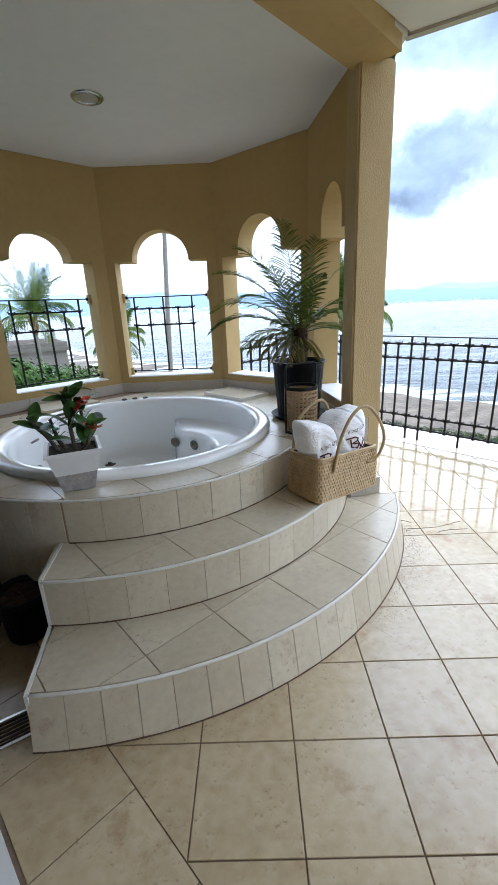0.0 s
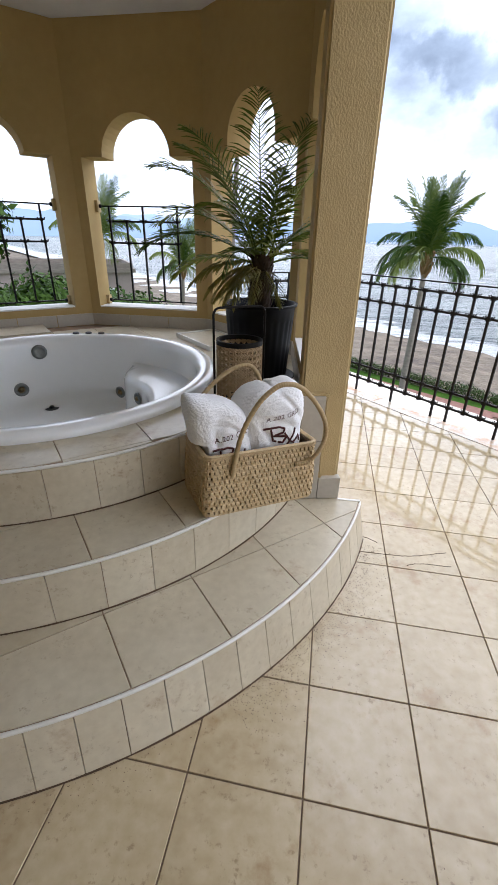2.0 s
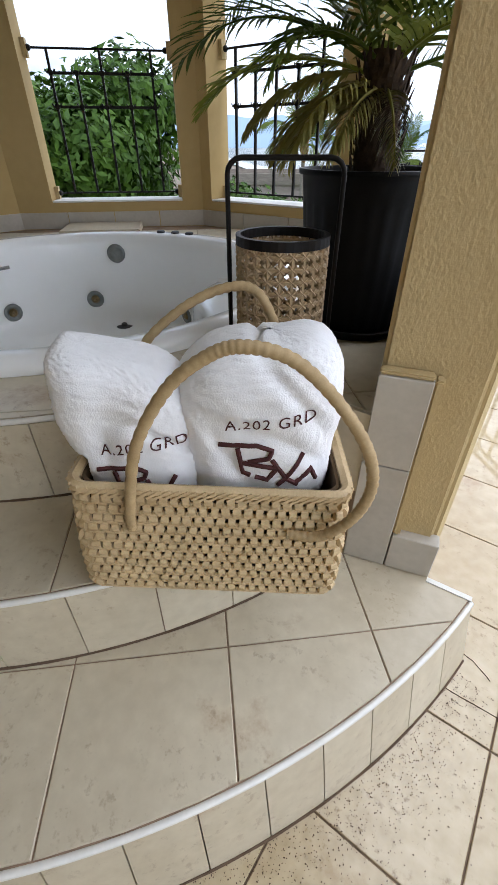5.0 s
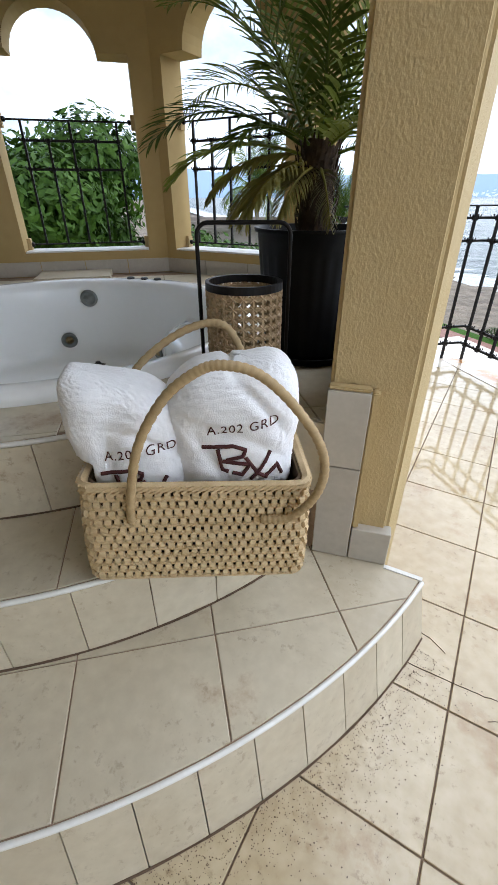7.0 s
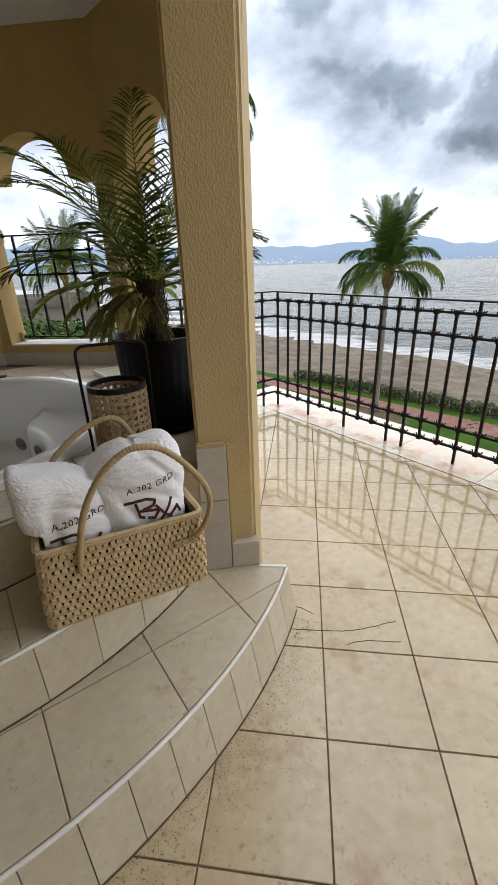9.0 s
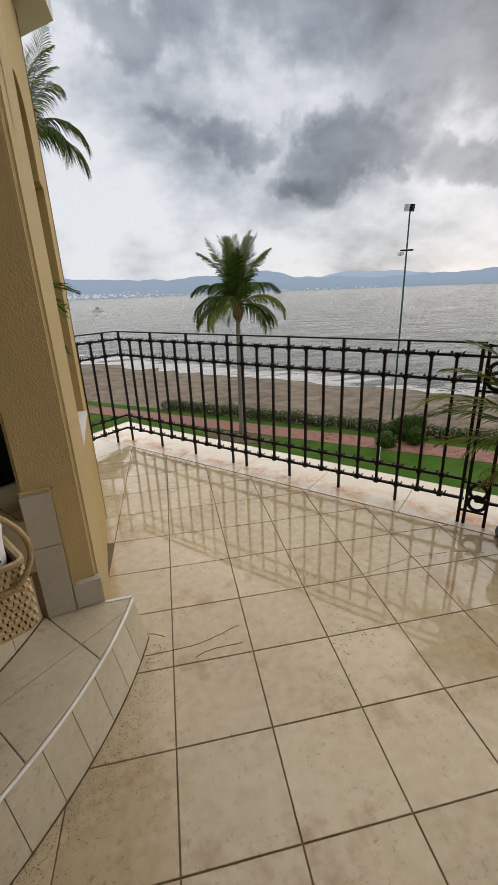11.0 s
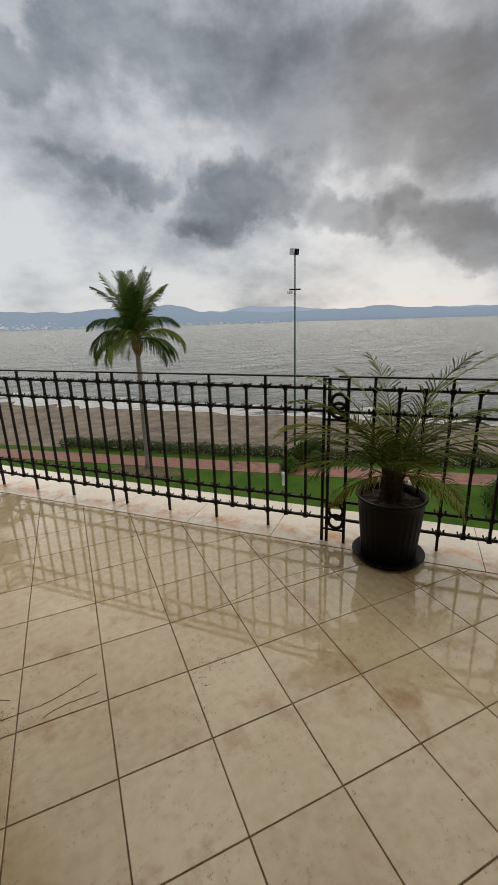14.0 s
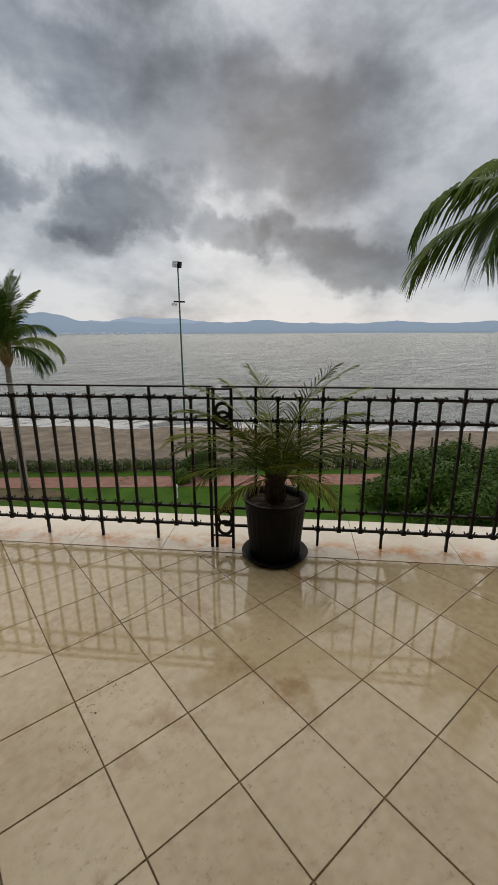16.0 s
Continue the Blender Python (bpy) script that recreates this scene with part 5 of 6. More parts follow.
fy, byy = -BD / 2 - 0.012, BD / 2 + 0.010
loop_handle([(-0.128, fy, 0.165), (-0.125, fy - 0.004, 0.21), (-0.10, fy - 0.012, 0.335), (-0.05, fy - 0.016, 0.43), (0.005, fy - 0.018, 0.48), (0.05, fy - 0.02, 0.495), (0.11, fy - 0.02, 0.48), (0.172, fy - 0.02, 0.425), (0.225, fy - 0.02, 0.35), (0.24, fy - 0.022, 0.285), (0.222, fy - 0.02, 0.222), (0.18, fy - 0.012, 0.175), (0.13, fy, 0.165)], 64)
loop_handle([(-0.17, byy, 0.19), (-0.18, byy, 0.26), (-0.16, byy + 0.01, 0.36), (-0.08, byy + 0.02, 0.44), (0.01, byy + 0.022, 0.485), (0.07, byy + 0.015, 0.475), (0.115, byy + 0.005, 0.38), (0.13, byy, 0.27), (0.12, byy, 0.19)], 42)

from mathutils.bvhtree import BVHTree


def towel(x, y, lean, width, depth, height, seed, logo_scale, text_x, text_z):
    """A thick rolled towel standing in the basket, with soft folds."""
    noise.seed_set(seed)
    bm = bmesh.new()
    nu, nv = 150, 120
    rows = []
    turn = 1 if seed % 2 else -1
    for j in range(nv + 1):
        v = j / nv
        dome = max(0.0, (v - 0.55) / 0.45) * math.pi / 2
        belly = 0.80 + 0.26 * min(1.0, v / 0.55) ** 0.8
        shut_x, shut_y = math.cos(dome) ** 0.62, math.cos(dome) ** 0.5
        rise = height * (0.72 * min(1.0, v / 0.55) + 0.28 * math.sin(dome) ** 0.9)
        row = []
        for i in range(nu):
            a = 2 * math.pi * i / nu
            c, s = math.cos(a), math.sin(a)
            px = math.copysign(abs(c) ** 0.62, c) * width / 2 * belly * shut_x
            py = math.copysign(abs(s) ** 0.7, s) * depth / 2 * min(1.0, belly) * shut_y
            q = Vector((px, py, rise))
            k = noise.noise(q * 7.0 + Vector((seed, 0, 0))) * 0.014 + noise.noise(q * 17.0) * 0.006 + noise.noise(q * 150.0) * 0.0020 + noise.noise(q * 260.0) * 0.0018
            crease = abs(noise.noise(Vector((px * 6 + rise * 5, seed * 2.0, rise * 4))))
            k -= 0.016 * max(0.0, 1 - crease * 7) * v
            q += Vector((c, s, 0.5 * math.sin(dome))).normalized() * k
            # the far end of the roll stands higher on one side
            q.z += (0.022 * turn * c * shut_x + 0.03 * max(0.0, turn * c) ** 4 * max(0.0, s) * shut_x) * v ** 3
            q.x += lean * v * v
            q.y += 0.02 * v * v
            q += Vector((x, y, 0))
            if q.z < 0.25:
                q.x, q.y = max(-0.202, min(0.202, q.x)), max(-0.101, min(0.101, q.y))
            row.append(bm.verts.new(q))
        rows.append(row)
    for a, b in zip(rows, rows[1:]):
        for i in range(nu):
            bm.faces.new((a[i], a[(i + 1) % nu], b[(i + 1) % nu], b[i]))
    bm.faces.new(rows[-1])
    bm.faces.new(rows[0][::-1])
    bmesh.ops.recalc_face_normals(bm, faces=bm.faces)
    tree = BVHTree.FromBMesh(bm)
    bm_m = BASKET_AT @ Matrix.Translation((0, 0, 0.016))
    t = thing("rolled_towel", "thick white terry towel with dark red embroidery, rolled in basket", "towel", bm_m, group="towels in the basket")
    part("cloth", bm, TERRY, t, smooth=True)

    def press(px, pz, lift):
        hit = tree.ray_cast(Vector((px, -1.0, pz)), Vector((0, 1, 0)))
        return Vector((px, hit[0].y - lift, pz)) if hit[0] else None
    # lettering in dark thread
    cu = bpy.data.curves.new("lettering", "FONT")
    cu.body, cu.size, cu.shear, cu.space_character = "A.202 GRD", 0.027, 0.12, 1.12
    tmp = bpy.data.objects.new("lettering", cu)
    me = bpy.data.meshes.new_from_object(tmp)
    bpy.data.objects.remove(tmp)
    lb = bmesh.new()
    lb.from_mesh(me)
    bmesh.ops.subdivide_edges(lb, edges=[e for e in lb.edges if e.calc_length() > 0.006], cuts=2)
    ca, sa = math.cos(radians(9)), math.sin(radians(9))
    dead = []
    for vv in lb.verts:
        q = press(text_x + vv.co.x * ca - vv.co.y * sa, text_z + vv.co.x * sa + vv.co.y * ca, 0.0022)
        if q is None:
            dead.append(vv)
        else:
            vv.co = q
    bmesh.ops.delete(lb, geom=dead, context="VERTS")
    part("embroidered_lettering", lb, INK, t, "dark red embroidered letters")
    # a monogram drawn as plain strokes
    strokes = [[(-0.01, -0.028), (0.05, -0.020), (0.075, -0.028), (0.07, -0.042), (0.03, -0.055)], [(0.02, -0.03), (0.03, -0.075), (0.045, -0.078)], [(0.03, -0.055), (0.085, -0.06), (0.07, -0.085), (0.045, -0.078)],
               [(0.075, -0.045), (0.10, -0.08), (0.125, -0.095)], [(0.125, -0.035), (0.10, -0.08), (0.085, -0.098)], [(0.115, -0.09), (0.14, -0.065), (0.155, -0.10)]]
    sb = bmesh.new()
    for st in strokes:
        pts = []
        for (x0, z0), (x1, z1) in zip(st, st[1:]):
            for k in range(5):
                q = press(text_x + logo_scale * (x0 + (x1 - x0) * k / 5), text_z + logo_scale * (z0 + (z1 - z0) * k / 5), 0.001)
                if q:
                    pts.append(q)
        if len(pts) > 3:
            tube(sb, pts, 0.0042, 5)
    part("embroidered_mark", sb, INK, t, "dark red stitched squiggle")


towel(0.075, 0.0, 0.012, 0.265, 0.19, 0.445, 3, 1.0, 0.022, 0.315)
towel(-0.105, -0.005, -0.115, 0.225, 0.18, 0.41, 8, 0.95, -0.178, 0.258)
random.seed(77)

# ---- hairline cracks and litter on the terrace ----
CRACKS = [[(0.85, 2.846), (0.91, 2.832), (0.971, 2.797)], [(0.849, 2.72), (0.992, 2.721), (1.07, 2.727), (1.138, 2.741), (1.22, 2.772), (1.305, 2.801)], [(1.082, 2.664), (1.12, 2.682), (1.167, 2.692), (1.24, 2.692), (1.301, 2.699)],
          [(1.85, 2.98), (2.05, 3.0), (2.3, 3.06), (2.55, 3.05), (2.75, 2.99)]]
for k, pts in enumerate(CRACKS):
    bm = bmesh.new()
    fine_pts = [Vector((*p, 0.0006)).lerp(Vector((*q, 0.0006)), i / 5) + Vector((random.uniform(-1, 1), random.uniform(-1, 1), 0)) * 0.0016 for p, q in zip(pts, pts[1:]) for i in range(5)]
    tube(bm, fine_pts, (0.0022 if k < 3 else 0.0009), 4, flat=0.4)
    part("crack", bm, GRIME, floor, "thin dark crack across tiles")
bm = bmesh.new()


def flake(x, y, s):
    m = pose(x, y, 0.0008, random.uniform(-8, 8), random.uniform(-8, 8), random.uniform(0, 360))
    n = random.choice((3, 4, 5))
    v = [bm.verts.new(m @ Vector((s * random.uniform(0.5, 1.2) * math.cos(2 * math.pi * i / n), 0.6 * s * math.sin(2 * math.pi * i / n), 0.0012))) for i in range(n)]
    w = [bm.verts.new(p.co - Vector((0, 0, 0.0012))) for p in v]
    bm.faces.new(v)
    for i in range(n):
        bm.faces.new((w[i], w[(i + 1) % n], v[(i + 1) % n], v[i]))


for _ in range(1600):
    a, d = radians(random.uniform(-44, -12)), abs(random.gauss(0, 0.075))
    r = R1 + 0.044 + d
    flake(CS[0] + r * math.cos(a), CS[1] + r * math.sin(a), random.uniform(0.0007, 0.0023))
for _ in range(150):
    a, d = radians(random.uniform(-89, -46)), abs(random.gauss(0, 0.045))
    r = R1 + 0.044 + d
    flake(CS[0] + r * math.cos(a), CS[1] + r * math.sin(a), random.uniform(0.0008, 0.002))
for cx, cy, n, sp in ((1.62, 2.42, 22, 0.03), (1.78, 2.62, 26, 0.05), (1.69, 2.57, 10, 0.02), (2.24, 2.16, 3, 0.006), (2.5, 2.17, 3, 0.005), (2.0, 1.95, 4, 0.006), (2.29, 1.79, 2, 0.004), (2.71, 2.27, 12, 0.05), (2.6, 2.9, 20, 0.12), (2.1, 2.9, 14, 0.1)):
    for _ in range(n):
        flake(random.gauss(cx, sp), random.gauss(cy, sp), random.uniform(0.0012, 0.004))
for _ in range(260):
    x, y = random.uniform(0.9, 4.2), random.uniform(0.3, 5.2)
    if 0.9 < x + y < 5.9:
        flake(x, y, random.uniform(0.0008, 0.0026))
tagged(part("debris", bm, GRIME), "bits of dry leaf and dirt on the tiles", "debris", kind="stuff")

# ---- outdoors ----
SHORE_A, SHORE_B = Vector((-0.5, 46.6)), Vector((28.4, 16.9))
SD = (SHORE_B - SHORE_A).normalized()
SN = Vector((-SD.y, SD.x))
SN = SN if SN.x + SN.y > 0 else -SN
PD = Vector((0.79, -0.61)).normalized()
PN = Vector((0.61, 0.79)).normalized()
SEA = -5.95


def shore_dist(x, y):
    return (Vector((x, y)) - SHORE_A).dot(SN)


def ground_z(x, y):
    d = shore_dist(x, y)
    n = PN.x * x + PN.y * y
    z = GROUND
    if n > 22.6:
        z -= 0.35 * max(0.0, min(1.0, (n - 22.6) / 12.0)) + max(0.0, d) * 0.05
        z += 0.05 * noise.noise(Vector((x * 0.25, y * 0.25, 0)))
    return max(z, -14.0)


bm = bmesh.new()
xs = [-3000, -1200, -500, -200, -120, -80] + [-60 + 2 * i for i in range(66)] + [80, 120, 200, 500, 1200, 3000]
ys = [-1500, -400, -120, -60, -30, -15] + [-10 + 2 * i for i in range(46)] + [90, 120, 200, 500, 1200, 3000]
grid = [[bm.verts.new((x, y, ground_z(x, y))) for x in xs] for y in ys]
for a, b in zip(grid, grid[1:]):
    for i in range(len(xs) - 1):
        bm.faces.new((a[i], a[i + 1], b[i + 1], b[i]))
tagged(part("ground", bm, SAND, smooth=True), "damp brown beach sand below the terrace", "ground", kind="structure")


def strip(name, n0, n1, s0, s1, z, mat, label, category):
    bm = bmesh.new()
    cols = 60
    lo, hi = [], []
    for i in range(cols + 1):
        s = s0 + (s1 - s0) * i / cols
        for row, n in ((lo, n0), (hi, n1)):
            p = PD * s + PN * n
            row.append(bm.verts.new((p.x, p.y, z)))
    for i in range(cols):
        bm.faces.new((lo[i], lo[i + 1], hi[i + 1], hi[i]))
    bmesh.ops.recalc_face_normals(bm, faces=bm.faces)
    return tagged(part(name, bm, mat), label, category, kind="structure")


strip("lawn", 2.0, 19.9, -60, 60, GROUND + 0.03, GRASS, "mown green lawn below the terrace", "lawn")
strip("lawn_edge", 21.35, 22.2, -60, 60, GROUND + 0.03, GRASS, "narrow green lawn strip along the path", "lawn")
path = strip("road_path", 19.9, 21.35, -60, 60, GROUND + 0.02, GROUT, "red brick garden path", "path")
bm = bmesh.new()
box(bm, (-0.145, -0.07, 0.0), (0.145, 0.07, 0.03))
BRICK = as_mesh("brick", bm, BRICKPAVE)
count = 0
for i in range(-2, 22):
    for j in range(5):
        for half in (0, 1):
            if count >= 290:
                break
            s = i * 0.60 + half * 0.30 - 4.0 + (0.15 if j % 2 else 0)
            p = PD * s + PN * (20.04 + j * 0.29)
            ob = new("brick", BRICK)
            ob.parent = path
            ob.matrix_basis = pose(p.x, p.y, GROUND + 0.021, 0, 0, math.degrees(math.atan2(PD.y, PD.x))) @ Matrix.Diagonal((1, 2.05, 1, 1))
            count += 1
bm = bmesh.new()
for i in range(-70, 110):
    for j in range(5):
        s = i * 0.30 + (0.15 if j % 2 else 0)
        if -5.4 < s < 10.5:
            continue
        p = PD * s + PN * (20.04 + j * 0.29)
        box(bm, (-0.145, -0.144, 0.0), (0.145, 0.144, 0.03), pose(p.x, p.y, GROUND + 0.021, 0, 0, math.degrees(math.atan2(PD.y, PD.x))))
tagged(part("brick_run", bm, BRICKPAVE, path), kind="stuff")

# bare soil round the foot of the palm
bm = bmesh.new()
bed = []
for k in range(28):
    a = 2 * math.pi * k / 28
    r = 1 + 0.10 * noise.noise(Vector((math.cos(a) * 1.5, math.sin(a) * 1.5, 4)))
    p = PD * (PD.dot(Vector((4.5, 21.4))) + 1.9 * r * math.cos(a)) + PN * (19.12 + 0.74 * r * math.sin(a))
    bed.append((p.x, p.y))
prism(bm, bed, GROUND + 0.02, GROUND + 0.045)
bmesh.ops.recalc_face_normals(bm, faces=bm.faces)
tagged(part("ground_bed", bm, material("brown_earth", (0.07, 0.05, 0.022), (0.15, 0.115, 0.05), 3, 0.95, 0.03, 20)), "bare brown earth bed round the palm foot", "flower bed", kind="structure")

# sea, with swell lines and surf towards the beach
SEAMAT = bpy.data.materials.new("grey_sea")
SEAMAT.use_nodes = True
t = SEAMAT.node_tree
b = t.nodes["Principled BSDF"]
g = t.nodes.new("ShaderNodeNewGeometry")
dot = t.nodes.new("ShaderNodeVectorMath")
dot.operation = "DOT_PRODUCT"
dot.inputs[1].default_value = (SN.x, SN.y, 0)
t.links.new(g.outputs["Position"], dot.inputs[0])
off = t.nodes.new("ShaderNodeMath")
off.operation = "SUBTRACT"
off.inputs[1].default_value = SHORE_A.dot(SN)
t.links.new(dot.outputs["Value"], off.inputs[0])
mp = t.nodes.new("ShaderNodeMapping")
mp.inputs["Rotation"].default_value = (0, 0, -math.atan2(SD.y, SD.x))
mp.inputs["Scale"].default_value = (0.28, 1.0, 1)
t.links.new(g.outputs["Position"], mp.inputs[0])
wob = t.nodes.new("ShaderNodeTexNoise")
wob.inputs["Scale"].default_value, wob.inputs["Detail"].default_value, wob.inputs["Roughness"].default_value = 0.35, 9, 0.65
t.links.new(mp.outputs[0], wob.inputs["Vector"])
sm = t.nodes.new("ShaderNodeMath")
sm.operation = "MULTIPLY_ADD"
sm.inputs[1].default_value = -22.0
t.links.new(wob.outputs["Fac"], sm.inputs[0])
t.links.new(off.outputs[0], sm.inputs[2])
foam = t.nodes.new("ShaderNodeMapRange")
foam.inputs["From Min"].default_value, foam.inputs["From Max"].default_value = -9.6, -8.2
foam.inputs["To Min"].default_value, foam.inputs["To Max"].default_value = 0.85, 0.0
t.links.new(sm.outputs[0], foam.inputs["Value"])
cm = t.nodes.new("ShaderNodeMix")
cm.data_type = "RGBA"
cm.inputs["B"].default_value = (0.72, 0.72, 0.70, 1)
# ripple light and shade painted in: dark troughs, pale crests by wave height
ripple_shade = t.nodes.new("ShaderNodeValToRGB")
ripple_shade.color_ramp.elements[0].position, ripple_shade.color_ramp.elements[0].color = 0.41, (0.018, 0.042, 0.042, 1)
ripple_shade.color_ramp.elements[1].position, ripple_shade.color_ramp.elements[1].color = 0.58, (0.12, 0.155, 0.145, 1)

t.links.new(ripple_shade.outputs[0], cm.inputs["A"])
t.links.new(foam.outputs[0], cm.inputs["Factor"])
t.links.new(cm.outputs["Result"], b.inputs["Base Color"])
b.inputs["Roughness"].default_value = 0.28
b.inputs["Specular IOR Level"].default_value = 0.24
wave = t.nodes.new("ShaderNodeTexNoise")
wave.inputs["Scale"].default_value, wave.inputs["Detail"].default_value, wave.inputs["Roughness"].default_value = 0.30, 9, 0.68
t.links.new(mp.outputs[0], wave.inputs["Vector"])
bp = t.nodes.new("ShaderNodeBump")
bp.inputs["Strength"].default_value, bp.inputs["Distance"].default_value = 1.0, 2.6
t.links.new(wave.outputs["Fac"], bp.inputs["Height"])
t.links.new(wave.outputs["Fac"], ripple_shade.inputs[0])
t.links.new(bp.outputs[0], b.inputs["Normal"])
bm = bmesh.new()
corners = [SHORE_A - SD * 1500 - SN * 6, SHORE_A + SD * 1500 - SN * 6, SHORE_A + SD * 1500 + SN * 1150, SHORE_A - SD * 1500 + SN * 1150]
bm.faces.new([bm.verts.new((p.x, p.y, SEA)) for p in corners])
bmesh.ops.recalc_face_normals(bm, faces=bm.faces)
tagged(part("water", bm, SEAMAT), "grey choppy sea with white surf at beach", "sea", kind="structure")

# mountains across the bay, distance haze painted as blue glow; town at their foot
HAZE_GLOW = bpy.data.materials.new("blue_haze_glow")
HAZE_GLOW.use_nodes = True
hb = HAZE_GLOW.node_tree.nodes["Principled BSDF"]
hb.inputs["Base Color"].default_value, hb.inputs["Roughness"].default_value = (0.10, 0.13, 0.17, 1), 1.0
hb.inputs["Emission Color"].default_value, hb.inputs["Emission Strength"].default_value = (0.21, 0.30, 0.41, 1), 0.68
PALE_HAZE_GLOW = HAZE_GLOW.copy()
PALE_HAZE_GLOW.name = "pale_blue_haze_glow"
PALE_HAZE_GLOW.node_tree.nodes["Principled BSDF"].inputs["Emission Color"].default_value = (0.29, 0.39, 0.53, 1)


def ridge(name, dist, height, seed, mat, label):
    bm = bmesh.new()
    n = 240
    lo, hi, back = [], [], []
    for i in range(n + 1):
        a = radians(150 - 170 * i / n)
        f = 0.5 * noise.noise(Vector((i * 0.045, seed, 0))) + 0.28 * noise.noise(Vector((i * 0.13, seed, 3))) + 0.12 * noise.noise(Vector((i * 0.4, seed, 7)))
        side = 0.45 + 0.55 * max(0.0, min(1.0, (math.degrees(a) - 35) / 70))
        h = height * side * max(0.25, 0.75 + f)
        c, s = math.cos(a), math.sin(a)
        lo.append(bm.verts.new((dist * c, dist * s, SEA - 1)))
        hi.append(bm.verts.new(((dist + h * 2) * c, (dist + h * 2) * s, SEA + h)))
        back.append(bm.verts.new(((dist + h * 5) * c, (dist + h * 5) * s, SEA - 1)))
    for p, q in ((lo, hi), (hi, back)):
        for i in range(n):
            bm.faces.new((p[i], p[i + 1], q[i + 1], q[i]))
    bmesh.ops.recalc_face_normals(bm, faces=bm.faces)
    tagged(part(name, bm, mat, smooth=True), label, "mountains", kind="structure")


ridge("backdrop_near_ridge", 1120, 66, 2.0, HAZE_GLOW, "mountains across the bay, haze painted in as blue glow")
ridge("backdrop_far_ridge", 1500, 74, 9.0, PALE_HAZE_GLOW, "far mountains, haze painted in as paler blue glow")
# unlit houses given a faint blue-grey glow to look pale at this distance
TOWN = bpy.data.materials.new("pale_glowing_town")
TOWN.use_nodes = True
TOWN.node_tree.nodes["Principled BSDF"].inputs["Base Color"].default_value = (0.62, 0.64, 0.66, 1)
TOWN.node_tree.nodes["Principled BSDF"].inputs["Emission Color"].default_value = (0.5, 0.55, 0.6, 1)
TOWN.node_tree.nodes["Principled BSDF"].inputs["Emission Strength"].default_value = 0.35
bm = bmesh.new()
random.seed(12)
for i in range(330):
    a = radians(random.choice((random.gauss(99, 5), random.uniform(60, 110))))
    up_ = abs(random.gauss(0, 5.0)) * (1.0 if math.degrees(a) > 90 else 0.15)
    d = 1108 + up_ * 1.5
    w, h = random.uniform(1.0, 3.5), random.uniform(1.2, 3.5)
    box(bm, (-w, -1.5, 0), (w, 1.5, h), pose(d * math.cos(a), d * math.sin(a), SEA + up_, 0, 0, math.degrees(a) - 90))
tagged(part("town", bm, TOWN), "pale houses of a town along the far shore, given a faint glow", "town", kind="stuff")
boat = thing("boat", "small white boat far out on the sea", "boat", pose(-30, 225, SEA, 0, 0, 20))
bm = bmesh.new()
prism(bm, [(-2.6, -0.8), (1.6, -0.8), (3.0, 0), (1.6, 0.8), (-2.6, 0.8)], 0.05, 1.0)
part("hull", bm, WHITEPAINT, boat)
bm = bmesh.new()
box(bm, (-1.2, -0.6, 1.0), (0.4, 0.6, 2.1))
part("cabin", bm, SKIRT, boat)


# ---- coconut palms ----
def coconut_palm(base, crown, size, seed, count=20):
    random.seed(seed)
    b, c = Vector(base), Vector(crown)
    t = thing("coconut_palm", "tall coconut palm with a grey trunk and drooping fronds", "palm tree", pose(*b), group="coconut palms on the beach front")
    top = c - b
    bm = bmesh.new()
    n = 16
    tube(bm, [Vector((top.x * (k / n) ** 1.4, top.y * (k / n) ** 1.4, top.z * k / n)) for k in range(n + 1)], [0.165 * (1 - 0.4 * k / n) + (0.06 if k == 0 else 0) + 0.006 * (k % 2) for k in range(n + 1)], 10)
    part("trunk", bm, COCOTRUNK, t, "ringed grey trunk", smooth=True)
    bm = bmesh.new()
    for k in range(9):
        a = k * 2.4
        o = Vector((math.cos(a), math.sin(a), 0))
        q = top + Vector((0, 0, -0.60 + 0.08 * k))
        tube(bm, [q, q + o * 0.16 + Vector((0, 0, 0.25)), q + o * 0.28 + Vector((0, 0, 0.6))], [0.12, 0.09, 0.03], 5)
    part("crown_shaft", bm, material("brown_leaf_base", (0.16, 0.085, 0.03), (0.30, 0.17, 0.07), 4, 0.9), t, "brown leaf bases")
    kinds = [frond_mesh("frond", size * grow * random.uniform(0.92, 1.06), rise, droop, 64, size * 0.30, COCO, width=0.036, rachis=0.03, hang=hang, tilt=0.62, fold=0.05)
             for rise, droop, hang, grow in ((89, 14, 0.35, 1.08), (84, 26, 0.45, 1.1), (78, 55, 0.6, 1.05), (62, 110, 0.9, 1.0), (42, 130, 1.1, 0.98), (18, 105, 1.2, 0.92))]
    for k in range(count):
        f = k / (count - 1)
        ob = new("frond", kinds[min(5, int(f ** 1.25 * 6))])
        ob.parent = t
        ob.matrix_basis = Matrix.Translation(top) @ pose(0, 0, 0.1, random.uniform(-25, 25), 0, k * 137.5 + random.uniform(-12, 12))
    return t


coconut_palm((4.5, 21.5, GROUND), (4.5, 21.35, 0.6), 2.85, 3, 34)
coconut_palm((-4.9, 24.4, GROUND), (-4.45, 25.6, 8.4), 3.8, 8, 30)
coconut_palm((-13.5, 27.0, GROUND), (-13.3, 26.6, 0.9), 3.1, 15)
coconut_palm((-9.4, 30.0, GROUND), (-9.2, 29.6, -0.6), 2.7, 19)
coconut_palm((9.2, 3.1, GROUND), (8.75, 3.35, 2.95), 2.6, 27, 20)


